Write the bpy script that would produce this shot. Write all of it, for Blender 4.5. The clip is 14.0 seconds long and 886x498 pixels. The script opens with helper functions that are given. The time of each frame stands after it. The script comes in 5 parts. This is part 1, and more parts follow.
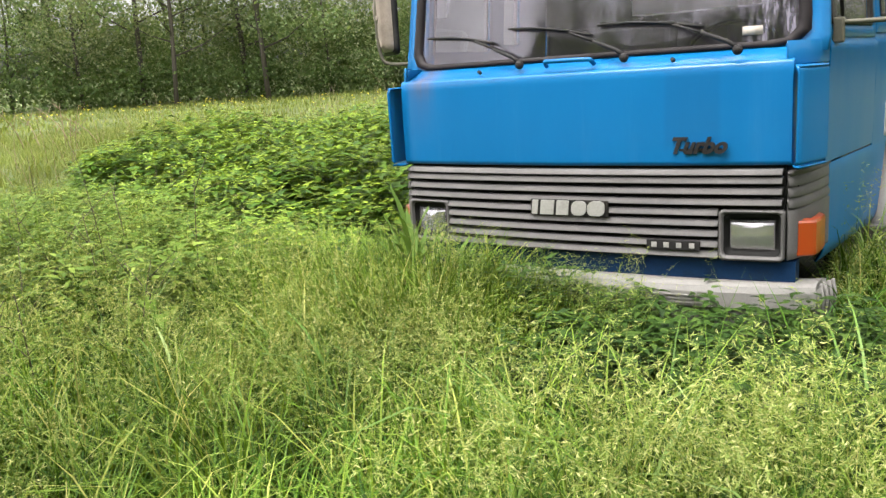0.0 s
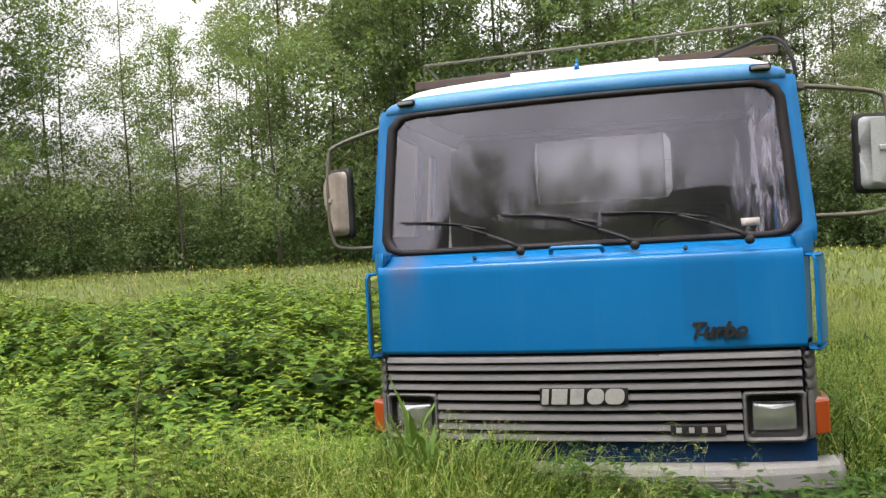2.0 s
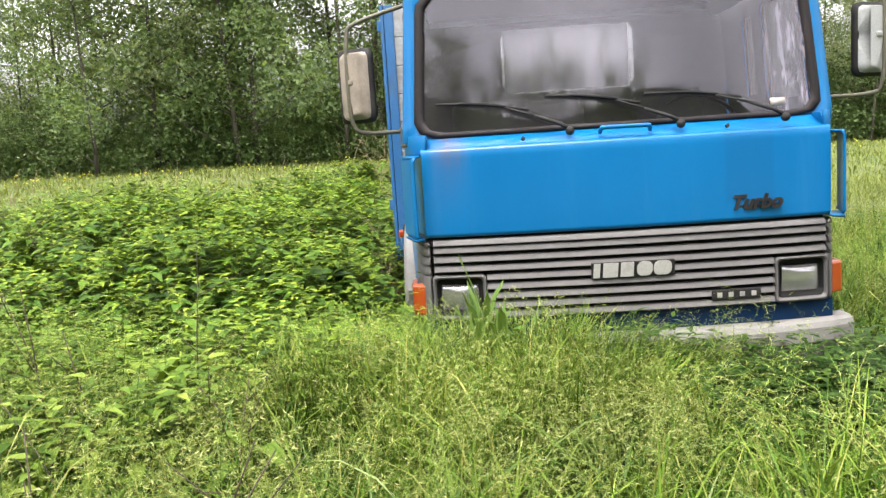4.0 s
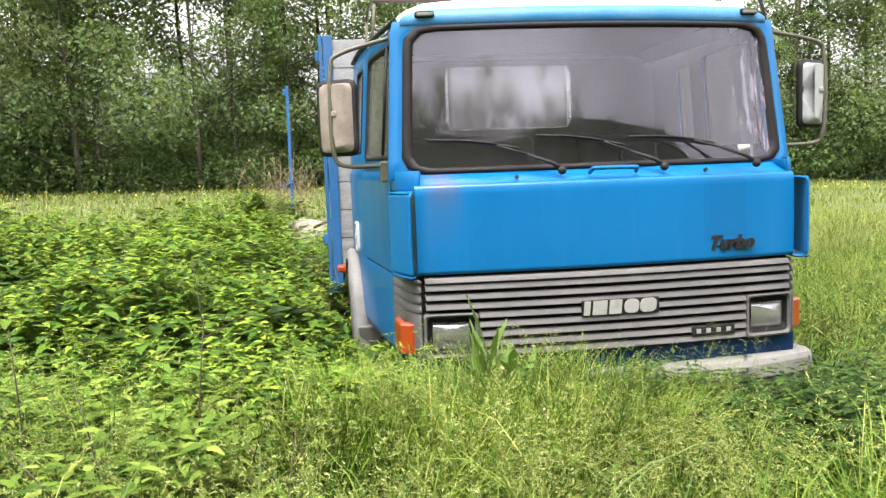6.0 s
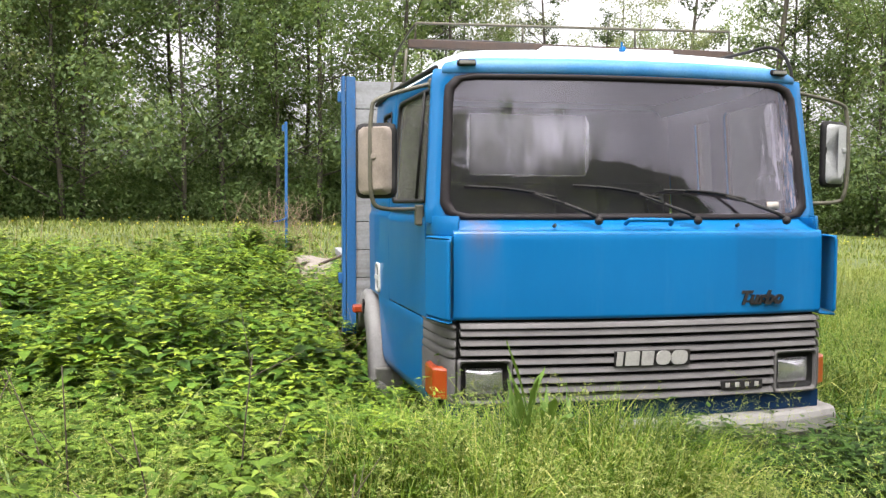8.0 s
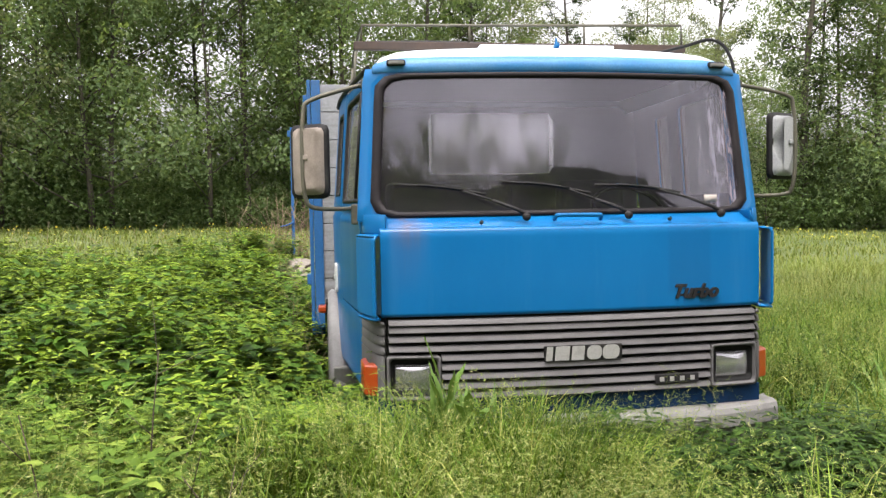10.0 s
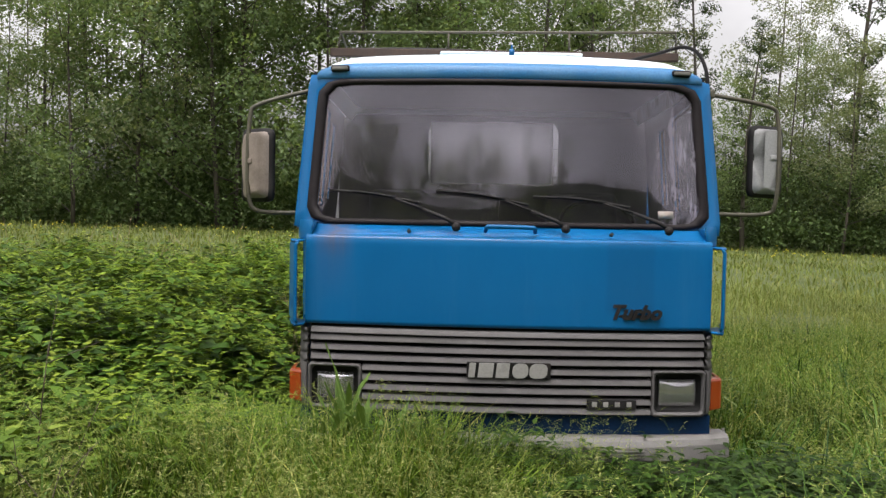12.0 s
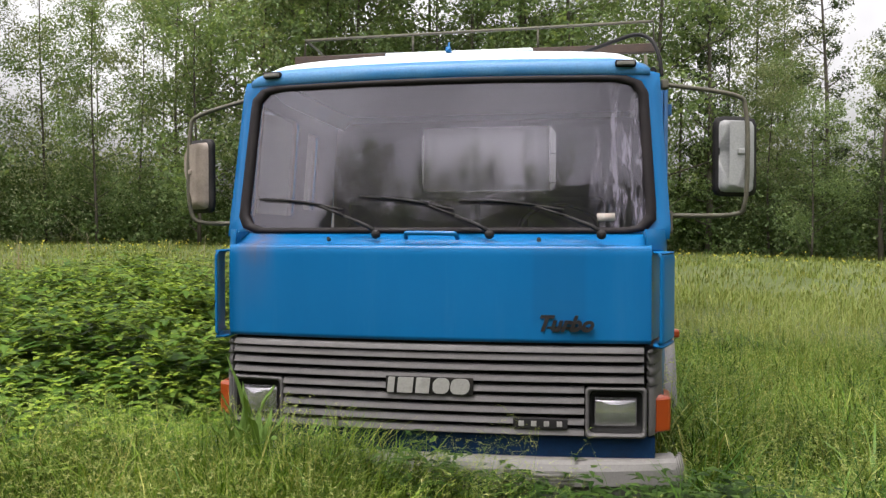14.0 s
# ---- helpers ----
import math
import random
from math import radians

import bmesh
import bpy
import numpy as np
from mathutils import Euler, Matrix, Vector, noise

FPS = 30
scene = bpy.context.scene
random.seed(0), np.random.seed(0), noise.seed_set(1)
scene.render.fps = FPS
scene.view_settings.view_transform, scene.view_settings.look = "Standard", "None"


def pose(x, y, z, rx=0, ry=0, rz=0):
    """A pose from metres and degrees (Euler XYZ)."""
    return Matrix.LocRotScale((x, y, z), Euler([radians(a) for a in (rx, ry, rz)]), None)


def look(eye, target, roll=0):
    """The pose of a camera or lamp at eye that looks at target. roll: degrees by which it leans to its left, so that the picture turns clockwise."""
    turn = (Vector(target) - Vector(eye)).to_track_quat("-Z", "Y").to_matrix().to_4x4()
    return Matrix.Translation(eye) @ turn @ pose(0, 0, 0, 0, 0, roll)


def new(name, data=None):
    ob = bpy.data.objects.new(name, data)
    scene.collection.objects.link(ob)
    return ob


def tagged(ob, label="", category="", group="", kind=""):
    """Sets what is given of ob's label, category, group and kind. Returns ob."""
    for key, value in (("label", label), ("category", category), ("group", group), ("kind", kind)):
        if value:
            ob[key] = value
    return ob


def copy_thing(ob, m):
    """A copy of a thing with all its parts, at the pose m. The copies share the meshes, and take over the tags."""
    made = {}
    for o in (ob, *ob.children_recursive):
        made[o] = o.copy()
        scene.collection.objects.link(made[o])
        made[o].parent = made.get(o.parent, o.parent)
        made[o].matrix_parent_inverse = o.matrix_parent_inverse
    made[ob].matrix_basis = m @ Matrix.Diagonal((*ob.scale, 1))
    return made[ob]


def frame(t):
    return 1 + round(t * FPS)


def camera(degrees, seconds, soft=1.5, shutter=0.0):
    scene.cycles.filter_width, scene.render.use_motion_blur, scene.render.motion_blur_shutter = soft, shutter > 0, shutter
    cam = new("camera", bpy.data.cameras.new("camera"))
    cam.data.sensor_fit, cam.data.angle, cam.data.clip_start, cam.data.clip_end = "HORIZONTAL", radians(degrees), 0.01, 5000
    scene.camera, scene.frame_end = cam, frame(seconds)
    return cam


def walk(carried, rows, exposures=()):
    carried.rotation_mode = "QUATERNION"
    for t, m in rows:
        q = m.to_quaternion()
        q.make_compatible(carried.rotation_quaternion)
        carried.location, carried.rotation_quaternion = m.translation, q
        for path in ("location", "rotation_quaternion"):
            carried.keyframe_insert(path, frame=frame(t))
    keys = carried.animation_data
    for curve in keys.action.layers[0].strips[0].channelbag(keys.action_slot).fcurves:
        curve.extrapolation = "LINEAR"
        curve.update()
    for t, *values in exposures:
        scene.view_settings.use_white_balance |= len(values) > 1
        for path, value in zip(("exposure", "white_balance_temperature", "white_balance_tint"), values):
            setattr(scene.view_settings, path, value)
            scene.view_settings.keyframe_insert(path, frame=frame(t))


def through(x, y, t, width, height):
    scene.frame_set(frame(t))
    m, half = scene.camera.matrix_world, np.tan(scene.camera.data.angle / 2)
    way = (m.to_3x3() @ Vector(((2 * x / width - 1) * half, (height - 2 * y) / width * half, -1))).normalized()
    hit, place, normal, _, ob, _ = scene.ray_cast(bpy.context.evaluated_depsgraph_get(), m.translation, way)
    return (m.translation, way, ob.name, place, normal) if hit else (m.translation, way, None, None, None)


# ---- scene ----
cam = camera(56.3, 14.0, soft=1.4)
# seconds, eye x, y, z, yaw, pitch, lean to the right
ROWS = [
    (0.0, 1.801, -3.936, 1.697, 33.83, -13.17, 3.27),
    (0.5, 1.540, -4.047, 1.684, 39.25, -12.58, 2.48),
    (1.0, 1.272, -4.117, 1.689, 36.56, -10.03, 1.83),
    (1.5, 0.904, -4.248, 1.784, 23.98, -4.55, 0.56),
    (2.0, 0.410, -4.205, 1.774, 15.01, -1.65, 2.32),
    (2.5, 0.046, -4.220, 1.765, 12.94, -5.31, 4.11),
    (3.0, -0.294, -4.307, 1.721, 10.07, -10.05, 4.44),
    (3.2, -0.418, -4.334, 1.709, 8.10, -8.53, 3.79),
    (5.3, -1.385, -4.393, 1.685, -5.01, -8.60, 2.29),
    (5.5, -1.453, -4.341, 1.693, -6.19, -8.18, 2.12),
    (6.0, -1.651, -4.249, 1.731, -9.08, -6.70, 0.81),
    (6.5, -1.857, -4.168, 1.731, -11.56, -5.48, 0.08),
    (7.0, -1.982, -4.213, 1.745, -11.70, -4.99, -0.87),
    (7.5, -2.008, -4.208, 1.772, -11.05, -4.53, -0.82),
    (7.7, -1.999, -4.206, 1.767, -10.98, -4.23, -1.20),
    (9.8, -1.501, -4.304, 1.750, -9.01, -3.66, -0.65),
    (10.0, -1.404, -4.349, 1.743, -8.19, -3.79, -0.31),
    (10.5, -1.143, -4.470, 1.749, -5.49, -3.96, -1.36),
    (11.0, -0.865, -4.424, 1.724, -3.92, -3.38, -1.25),
    (11.5, -0.628, -4.434, 1.714, -1.87, -2.72, -2.39),
    (12.0, -0.304, -4.334, 1.753, 0.96, -3.25, -2.23),
    (12.5, -0.007, -4.302, 1.773, 4.02, -2.99, -2.03),
    (13.0, 0.268, -4.245, 1.729, 5.74, -2.20, -1.42),
    (13.5, 0.518, -4.170, 1.711, 7.98, -1.83, -1.68),
    (14.0, 0.769, -4.012, 1.734, 10.27, -2.46, -0.97),
]
walk(cam, [(t, pose(x, y, z, 0, 0, yaw) @ pose(0, 0, 0, 90 + pitch, 0, 0) @ pose(0, 0, 0, 0, 0, -lean)) for t, x, y, z, yaw, pitch, lean in ROWS],
     [(0.0, 1.16, 6700, 10), (1.0, 1.22, 6650, 10), (1.6, 1.06, 6650, 11), (2.1, 0.56, 6600, 13), (2.5, 0.48, 6600, 13), (3.0, 0.82, 6650, 11), (5.5, 1.36, 6650, 11), (6.5, 1.26, 6650, 12),
      (7.5, 1.12, 6600, 13), (10.0, 0.80, 6600, 14), (10.5, 0.90, 6600, 14), (11.0, 0.66, 6600, 14), (12.0, 0.10, 6600, 14), (12.5, 0.21, 6600, 14), (13.5, 0.38, 6600, 14), (14.0, 0.36, 6600, 14)])

# ---- world and light: a bright overcast afternoon ----
world = bpy.data.worlds.new("overcast_sky")
scene.world = world
world.use_nodes = True
wn, wl = world.node_tree.nodes, world.node_tree.links
sky = wn.new("ShaderNodeTexSky")
sky.sky_type = "NISHITA"
sky.sun_disc = False
sky.sun_elevation, sky.sun_rotation = radians(71), radians(204)
sky.air_density, sky.dust_density, sky.ozone_density = 1.0, 6.0, 1.0
pale = wn.new("ShaderNodeHueSaturation")
pale.inputs["Saturation"].default_value = 0.08
pale.inputs["Value"].default_value = 2.3
wl.new(sky.outputs[0], pale.inputs["Color"])
# drifting cloud: thicker and thinner parts of the overcast
where, cloud = wn.new("ShaderNodeTexCoord"), wn.new("ShaderNodeTexNoise")
cloud.inputs["Scale"].default_value, cloud.inputs["Detail"].default_value, cloud.inputs["Roughness"].default_value = 2.6, 5, 0.55
wl.new(where.outputs["Generated"], cloud.inputs["Vector"])
depth = wn.new("ShaderNodeMapRange")
depth.inputs["From Min"].default_value, depth.inputs["From Max"].default_value = 0.32, 0.68
depth.inputs["To Min"].default_value, depth.inputs["To Max"].default_value = 0.62, 1.30
wl.new(cloud.outputs["Fac"], depth.inputs["Value"])
veil = wn.new("ShaderNodeMix")
veil.data_type, veil.blend_type = "RGBA", "MULTIPLY"
veil.inputs[0].default_value = 1.0
wl.new(pale.outputs[0], veil.inputs[6])
wl.new(depth.outputs[0], veil.inputs[7])
wl.new(veil.outputs[2], wn["Background"].inputs["Color"])
wn["Background"].inputs["Strength"].default_value = 0.125
sun = new("sun", bpy.data.lights.new("sun", "SUN"))
sun.data.energy, sun.data.angle, sun.data.color = 1.5, radians(35), (1.0, 0.95, 0.86)
sun.matrix_world = look((-10, -22.5, 71.5), (0, 0, 0))

# ---- materials ----
def material(name):
    m = bpy.data.materials.new(name)
    m.use_nodes = True
    return m, m.node_tree.nodes, m.node_tree.links, m.node_tree.nodes["Principled BSDF"]


def ramp(nodes, links, source, stops):
    r = nodes.new("ShaderNodeValToRGB")
    while len(r.color_ramp.elements) < len(stops):
        r.color_ramp.elements.new(0.5)
    for e, (at, col) in zip(r.color_ramp.elements, stops):
        e.position, e.color = at, (*col, 1)
    links.new(source, r.inputs[0])
    return r.outputs[0]


def noise_tex(nodes, links, scale, detail=4, rough=0.6, stretch=(1, 1, 1)):
    tc = nodes.new("ShaderNodeTexCoord")
    mp = nodes.new("ShaderNodeMapping")
    mp.inputs["Scale"].default_value = stretch
    n = nodes.new("ShaderNodeTexNoise")
    n.inputs["Scale"].default_value, n.inputs["Detail"].default_value, n.inputs["Roughness"].default_value = scale, detail, rough
    links.new(tc.outputs["Object"], mp.inputs[0])
    links.new(mp.outputs[0], n.inputs["Vector"])
    return n.outputs["Fac"]


def blend(nodes, links, fac, a, b, mode="MIX"):
    m = nodes.new("ShaderNodeMix")
    m.data_type, m.blend_type = "RGBA", mode
    if isinstance(fac, (int, float)):
        m.inputs[0].default_value = fac
    else:
        links.new(fac, m.inputs[0])
    for sock, v in ((m.inputs[6], a), (m.inputs[7], b)):
        if isinstance(v, tuple):
            sock.default_value = (*v, 1)
        else:
            links.new(v, sock)
    return m.outputs[2]


def bump(nodes, links, bsdf, height, strength=0.2, dist=0.01):
    b = nodes.new("ShaderNodeBump")
    b.inputs["Strength"].default_value, b.inputs["Distance"].default_value = strength, dist
    links.new(height, b.inputs["Height"])
    links.new(b.outputs[0], bsdf.inputs["Normal"])


def worn(name, base, dirt, rough=0.5, metal=0.0, scale=6.0, amount=(0.5, 0.75), grain=90.0, streak=(1, 1, 1), relief=0.1, coat=0.0):
    """A surface of one base colour with larger patches of dirt and a fine grain."""
    m, n, l, b = material(name)
    big = noise_tex(n, l, scale, 6, 0.65, streak)
    fine = noise_tex(n, l, grain, 3, 0.6)
    mask = ramp(n, l, big, [(amount[0], (0, 0, 0)), (amount[1], (1, 1, 1))])
    col = blend(n, l, mask, base, dirt)
    tone = ramp(n, l, fine, [(0.3, (0.86, 0.86, 0.86)), (0.7, (1.08, 1.08, 1.08))])
    l.new(blend(n, l, 1.0, col, tone, "MULTIPLY"), b.inputs["Base Color"])
    l.new(ramp(n, l, big, [(0.3, (rough * 0.8,) * 3), (0.75, (min(1, rough * 1.3),) * 3)]), b.inputs["Roughness"])
    b.inputs["Metallic"].default_value = metal
    b.inputs["Coat Weight"].default_value = coat
    b.inputs["Coat Roughness"].default_value = 0.25
    bump(n, l, b, fine, relief, 0.003)
    return m


def foliage(name, stops, gloss=0.45, through=0.35, patch=0.5, patch_scale=0.6, warm=(1.25, 1.2, 0.55)):
    """Leaves: each one a shade of its own along the stops, with broad drifts of tone, letting some light through."""
    m, n, l, b = material(name)
    g = n.new("ShaderNodeNewGeometry")
    col = ramp(n, l, g.outputs["Random Per Island"], stops)
    drift = noise_tex(n, l, patch_scale, 3, 0.5)
    tone = ramp(n, l, drift, [(0.3, (1 - patch * 0.5,) * 3), (0.7, (1 + patch * 0.35,) * 3)])
    col = blend(n, l, 1.0, col, tone, "MULTIPLY")
    l.new(col, b.inputs["Base Color"])
    b.inputs["Roughness"].default_value = gloss
    b.inputs["Specular IOR Level"].default_value = 0.12
    t = n.new("ShaderNodeBsdfTranslucent")
    l.new(blend(n, l, 1.0, col, warm, "MULTIPLY"), t.inputs["Color"])
    mix = n.new("ShaderNodeMixShader")
    mix.inputs[0].default_value = through
    l.new(b.outputs[0], mix.inputs[1])
    l.new(t.outputs[0], mix.inputs[2])
    l.new(mix.outputs[0], n["Material Output"].inputs["Surface"])
    return m


def paint_blue(name):
    m, n, l, b = material(name)
    big = noise_tex(n, l, 1.6, 5, 0.6, (1, 1, 0.25))
    streaks = noise_tex(n, l, 9.0, 5, 0.7, (1, 1, 0.05))
    fine = noise_tex(n, l, 160.0, 2, 0.6)
    base = ramp(n, l, big, [(0.3, (0.0006, 0.090, 0.250)), (0.7, (0.0010, 0.115, 0.304))])
    chalk = ramp(n, l, streaks, [(0.55, (0, 0, 0)), (0.85, (0.13, 0.13, 0.13))])
    col = blend(n, l, chalk, base, (0.09, 0.21, 0.36))
    specks = noise_tex(n, l, 34.0, 4, 0.75)
    col = blend(n, l, ramp(n, l, specks, [(0.70, (0, 0, 0)), (0.80, (0.55, 0.55, 0.55))]), col, (0.10, 0.13, 0.15))
    # a rusty run below the windscreen's corner
    tc = n.new("ShaderNodeTexCoord")
    sep = n.new("ShaderNodeSeparateXYZ")
    l.new(tc.outputs["Object"], sep.inputs[0])
    shift = n.new("ShaderNodeMapRange")
    shift.inputs["From Min"].default_value, shift.inputs["From Max"].default_value = -1.06, -0.80
    l.new(sep.outputs["X"], shift.inputs["Value"])
    across = ramp(n, l, shift.outputs[0], [(0.05, (0, 0, 0)), (0.45, (1, 1, 1)), (0.60, (0.8, 0.8, 0.8)), (0.98, (0, 0, 0))])
    fall = n.new("ShaderNodeMapRange")
    fall.inputs["From Min"].default_value, fall.inputs["From Max"].default_value = 1.20, 1.62
    l.new(sep.outputs["Z"], fall.inputs["Value"])
    run = blend(n, l, 1.0, blend(n, l, 1.0, across, ramp(n, l, fall.outputs[0], [(0.0, (0, 0, 0)), (0.6, (0.22, 0.22, 0.22)), (1.0, (0.85, 0.85, 0.85))]), "MULTIPLY"), ramp(n, l, streaks, [(0.30, (0.05, 0.05, 0.05)), (0.65, (1, 1, 1))]), "MULTIPLY")
    col = blend(n, l, run, col, (0.13, 0.065, 0.02))
    # a square touched up in a duller blue, and small chips of rust
    square = []
    for axis, lo, hi in (("X", 0.52, 0.76), ("Z", 1.19, 1.60)):
        m1 = n.new("ShaderNodeMapRange")
        m1.inputs["From Min"].default_value, m1.inputs["From Max"].default_value = lo - 0.02, hi + 0.02
        l.new(sep.outputs[axis], m1.inputs["Value"])
        square.append(ramp(n, l, m1.outputs[0], [(0.0, (0, 0, 0)), (0.09, (1, 1, 1)), (0.91, (1, 1, 1)), (1.0, (0, 0, 0))]))
    col = blend(n, l, blend(n, l, 1.0, blend(n, l, 1.0, *square, "MULTIPLY"), (0.40, 0.40, 0.40), "MULTIPLY"), col, (0.004, 0.075, 0.205))
    chips = noise_tex(n, l, 13.0, 5, 0.8)
    col = blend(n, l, ramp(n, l, chips, [(0.735, (0, 0, 0)), (0.76, (0.7, 0.7, 0.7))]), col, (0.16, 0.075, 0.03))
    l.new(col, b.inputs["Base Color"])
    l.new(ramp(n, l, big, [(0.3, (0.36,) * 3), (0.7, (0.52,) * 3)]), b.inputs["Roughness"])
    b.inputs["Coat Weight"].default_value = 0.35
    b.inputs["Specular IOR Level"].default_value = 0.1
    b.inputs["Coat Roughness"].default_value = 0.13
    bump(n, l, b, fine, 0.05, 0.002)
    return m


def glass(name, tint, dust, extra=0.0, film_col=(0.34, 0.33, 0.32), runs=False):
    """A pane: clear with a film of dust, mirroring more at a slant."""
    m, n, l, b = material(name)
    tr = n.new("ShaderNodeBsdfTransparent")
    tr.inputs[0].default_value = (*tint, 1)
    gl = n.new("ShaderNodeBsdfGlossy")
    gl.inputs["Roughness"].default_value = 0.015
    gl.inputs["Color"].default_value = (0.90, 0.86, 0.97, 1)
    fr = n.new("ShaderNodeFresnel")
    fr.inputs["IOR"].default_value = 1.55
    add = n.new("ShaderNodeMath")
    add.operation, add.inputs[1].default_value, add.use_clamp = "ADD", extra, True
    l.new(fr.outputs[0], add.inputs[0])
    mix = n.new("ShaderNodeMixShader")
    l.new(add.outputs[0], mix.inputs[0])
    l.new(tr.outputs[0], mix.inputs[1])
    l.new(gl.outputs[0], mix.inputs[2])
    df = n.new("ShaderNodeBsdfDiffuse")
    df.inputs[0].default_value = (*film_col, 1)
    film = noise_tex(n, l, 2.2, 5, 0.65, (1, 1, 0.5))
    mix2 = n.new("ShaderNodeMixShader")
    cover = ramp(n, l, film, [(0.3, (dust * 0.4,) * 3), (0.75, (dust * 1.7,) * 3)])
    if runs:
        # dried water runs down one side of the pane
        tc = n.new("ShaderNodeTexCoord")
        sep = n.new("ShaderNodeSeparateXYZ")
        l.new(tc.outputs["Object"], sep.inputs[0])
        side = n.new("ShaderNodeMapRange")
        side.inputs["From Min"].default_value, side.inputs["From Max"].default_value = 0.66, 0.95
        l.new(sep.outputs["X"], side.inputs["Value"])
        streak = ramp(n, l, noise_tex(n, l, 16.0, 4, 0.7, (1, 1, 0.05)), [(0.50, (0, 0, 0)), (0.64, (0.75, 0.75, 0.75))])
        cover = blend(n, l, 1.0, cover, blend(n, l, 1.0, streak, side.outputs[0], "MULTIPLY"), "ADD")
    l.new(cover, mix2.inputs[0])
    l.new(mix.outputs[0], mix2.inputs[1])
    # the dust glows a little when lit from behind
    back_lit = n.new("ShaderNodeBsdfTranslucent")
    back_lit.inputs[0].default_value = (*film_col, 1)
    dusty = n.new("ShaderNodeMixShader")
    dusty.inputs[0].default_value = 0.4
    l.new(df.outputs[0], dusty.inputs[1])
    l.new(back_lit.outputs[0], dusty.inputs[2])
    l.new(dusty.outputs[0], mix2.inputs[2])
    l.new(mix2.outputs[0], n["Material Output"].inputs["Surface"])
    return m


def mirror_metal(name, rough, col):
    m, n, l, b = material(name)
    b.inputs["Metallic"].default_value, b.inputs["Roughness"].default_value = 1.0, rough
    b.inputs["Base Color"].default_value = (*col, 1)
    return m


def ground_material():
    m, n, l, b = material("field_soil_and_thatch")
    big = noise_tex(n, l, 0.25, 5, 0.6)
    mid = noise_tex(n, l, 3.0, 5, 0.7)
    fine = noise_tex(n, l, 40.0, 4, 0.7)
    hay = blend(n, l, ramp(n, l, big, [(0.35, (0, 0, 0)), (0.65, (1, 1, 1))]), (0.078, 0.112, 0.026), (0.122, 0.146, 0.046))
    hay = blend(n, l, ramp(n, l, mid, [(0.45, (0, 0, 0)), (0.75, (0.6, 0.6, 0.6))]), hay, (0.058, 0.075, 0.020))
    # soil under the rank growth darkened for its shade, mown hay stubble farther out
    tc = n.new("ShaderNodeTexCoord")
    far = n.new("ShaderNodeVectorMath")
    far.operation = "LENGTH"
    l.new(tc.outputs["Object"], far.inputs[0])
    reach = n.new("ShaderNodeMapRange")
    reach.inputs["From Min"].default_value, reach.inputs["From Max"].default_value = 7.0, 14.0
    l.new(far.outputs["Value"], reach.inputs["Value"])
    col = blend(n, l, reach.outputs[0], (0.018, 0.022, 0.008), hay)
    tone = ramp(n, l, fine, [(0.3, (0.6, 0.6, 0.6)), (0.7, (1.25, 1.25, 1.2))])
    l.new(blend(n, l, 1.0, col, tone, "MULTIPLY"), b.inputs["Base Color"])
    b.inputs["Roughness"].default_value = 0.95
    bump(n, l, b, fine, 0.8, 0.06)
    return m


BLUE = paint_blue("blue_cab_paint")
FADED = worn("faded_blue_paint", (0.022, 0.155, 0.36), (0.075, 0.215, 0.39), 0.5, 0, 3.5, (0.4, 0.75), 80)
ROOF = worn("sky_whitened_roof_paint", (0.56, 0.68, 0.77), (0.68, 0.72, 0.75), 0.45, 0, 2.5, (0.4, 0.7), 80)
SHADED_BLUE = worn("shade_darkened_blue_paint", (0.002, 0.018, 0.056), (0.006, 0.011, 0.020), 0.6, 0, 7, (0.5, 0.75))
SHADED_BLUE.node_tree.nodes["Principled BSDF"].inputs["Specular IOR Level"].default_value = 0.15
GREY = worn("weathered_grey_plastic", (0.088, 0.084, 0.085), (0.124, 0.118, 0.119), 0.62, 0, 4, (0.45, 0.7), 120, (0.4, 1, 1))
BUMPER = worn("pale_grey_bumper_plastic", (0.160, 0.154, 0.147), (0.105, 0.100, 0.094), 0.62, 0, 3, (0.5, 0.75), 110)
BUMPER_LOW = worn("dark_grey_bumper_plastic", (0.115, 0.112, 0.102), (0.07, 0.069, 0.060), 0.75, 0, 4, (0.45, 0.7), 110)
ARCH = worn("pale_grey_arch_plastic", (0.155, 0.151, 0.149), (0.105, 0.102, 0.100), 0.6, 0, 4, (0.45, 0.7), 110)
BLACK = worn("black_rubber", (0.013, 0.012, 0.013), (0.034, 0.032, 0.030), 0.6, 0, 5, (0.5, 0.8), 120)
SHADOWED = worn("black_steel_and_shaded_gaps", (0.006, 0.006, 0.006), (0.018, 0.015, 0.012), 0.8)
GASKET = worn("brown_black_gasket_rubber", (0.010, 0.0075, 0.009), (0.024, 0.019, 0.020), 0.65, 0, 5, (0.45, 0.8), 90)
RUST = worn("rusty_brown_steel", (0.052, 0.036, 0.030), (0.085, 0.055, 0.042), 0.85, 0.1, 9, (0.45, 0.7), 90)
TUBE = worn("olive_grey_tube", (0.085, 0.080, 0.058), (0.14, 0.12, 0.085), 0.6, 0.2, 14, (0.5, 0.75), 90)
MIRROR_BACK = worn("sun_bleached_beige_plastic", (0.235, 0.195, 0.165), (0.14, 0.115, 0.095), 0.6, 0, 5, (0.5, 0.8), 100)
MIRROR_GREY = worn("grey_mirror_plastic", (0.30, 0.305, 0.31), (0.20, 0.20, 0.20), 0.5, 0, 5, (0.5, 0.8), 100)
AMBER, _n, _l, _b = material("orange_lens")
_b.inputs["Base Color"].default_value = (0.27, 0.038, 0.006, 1)
_b.inputs["Roughness"].default_value = 0.28
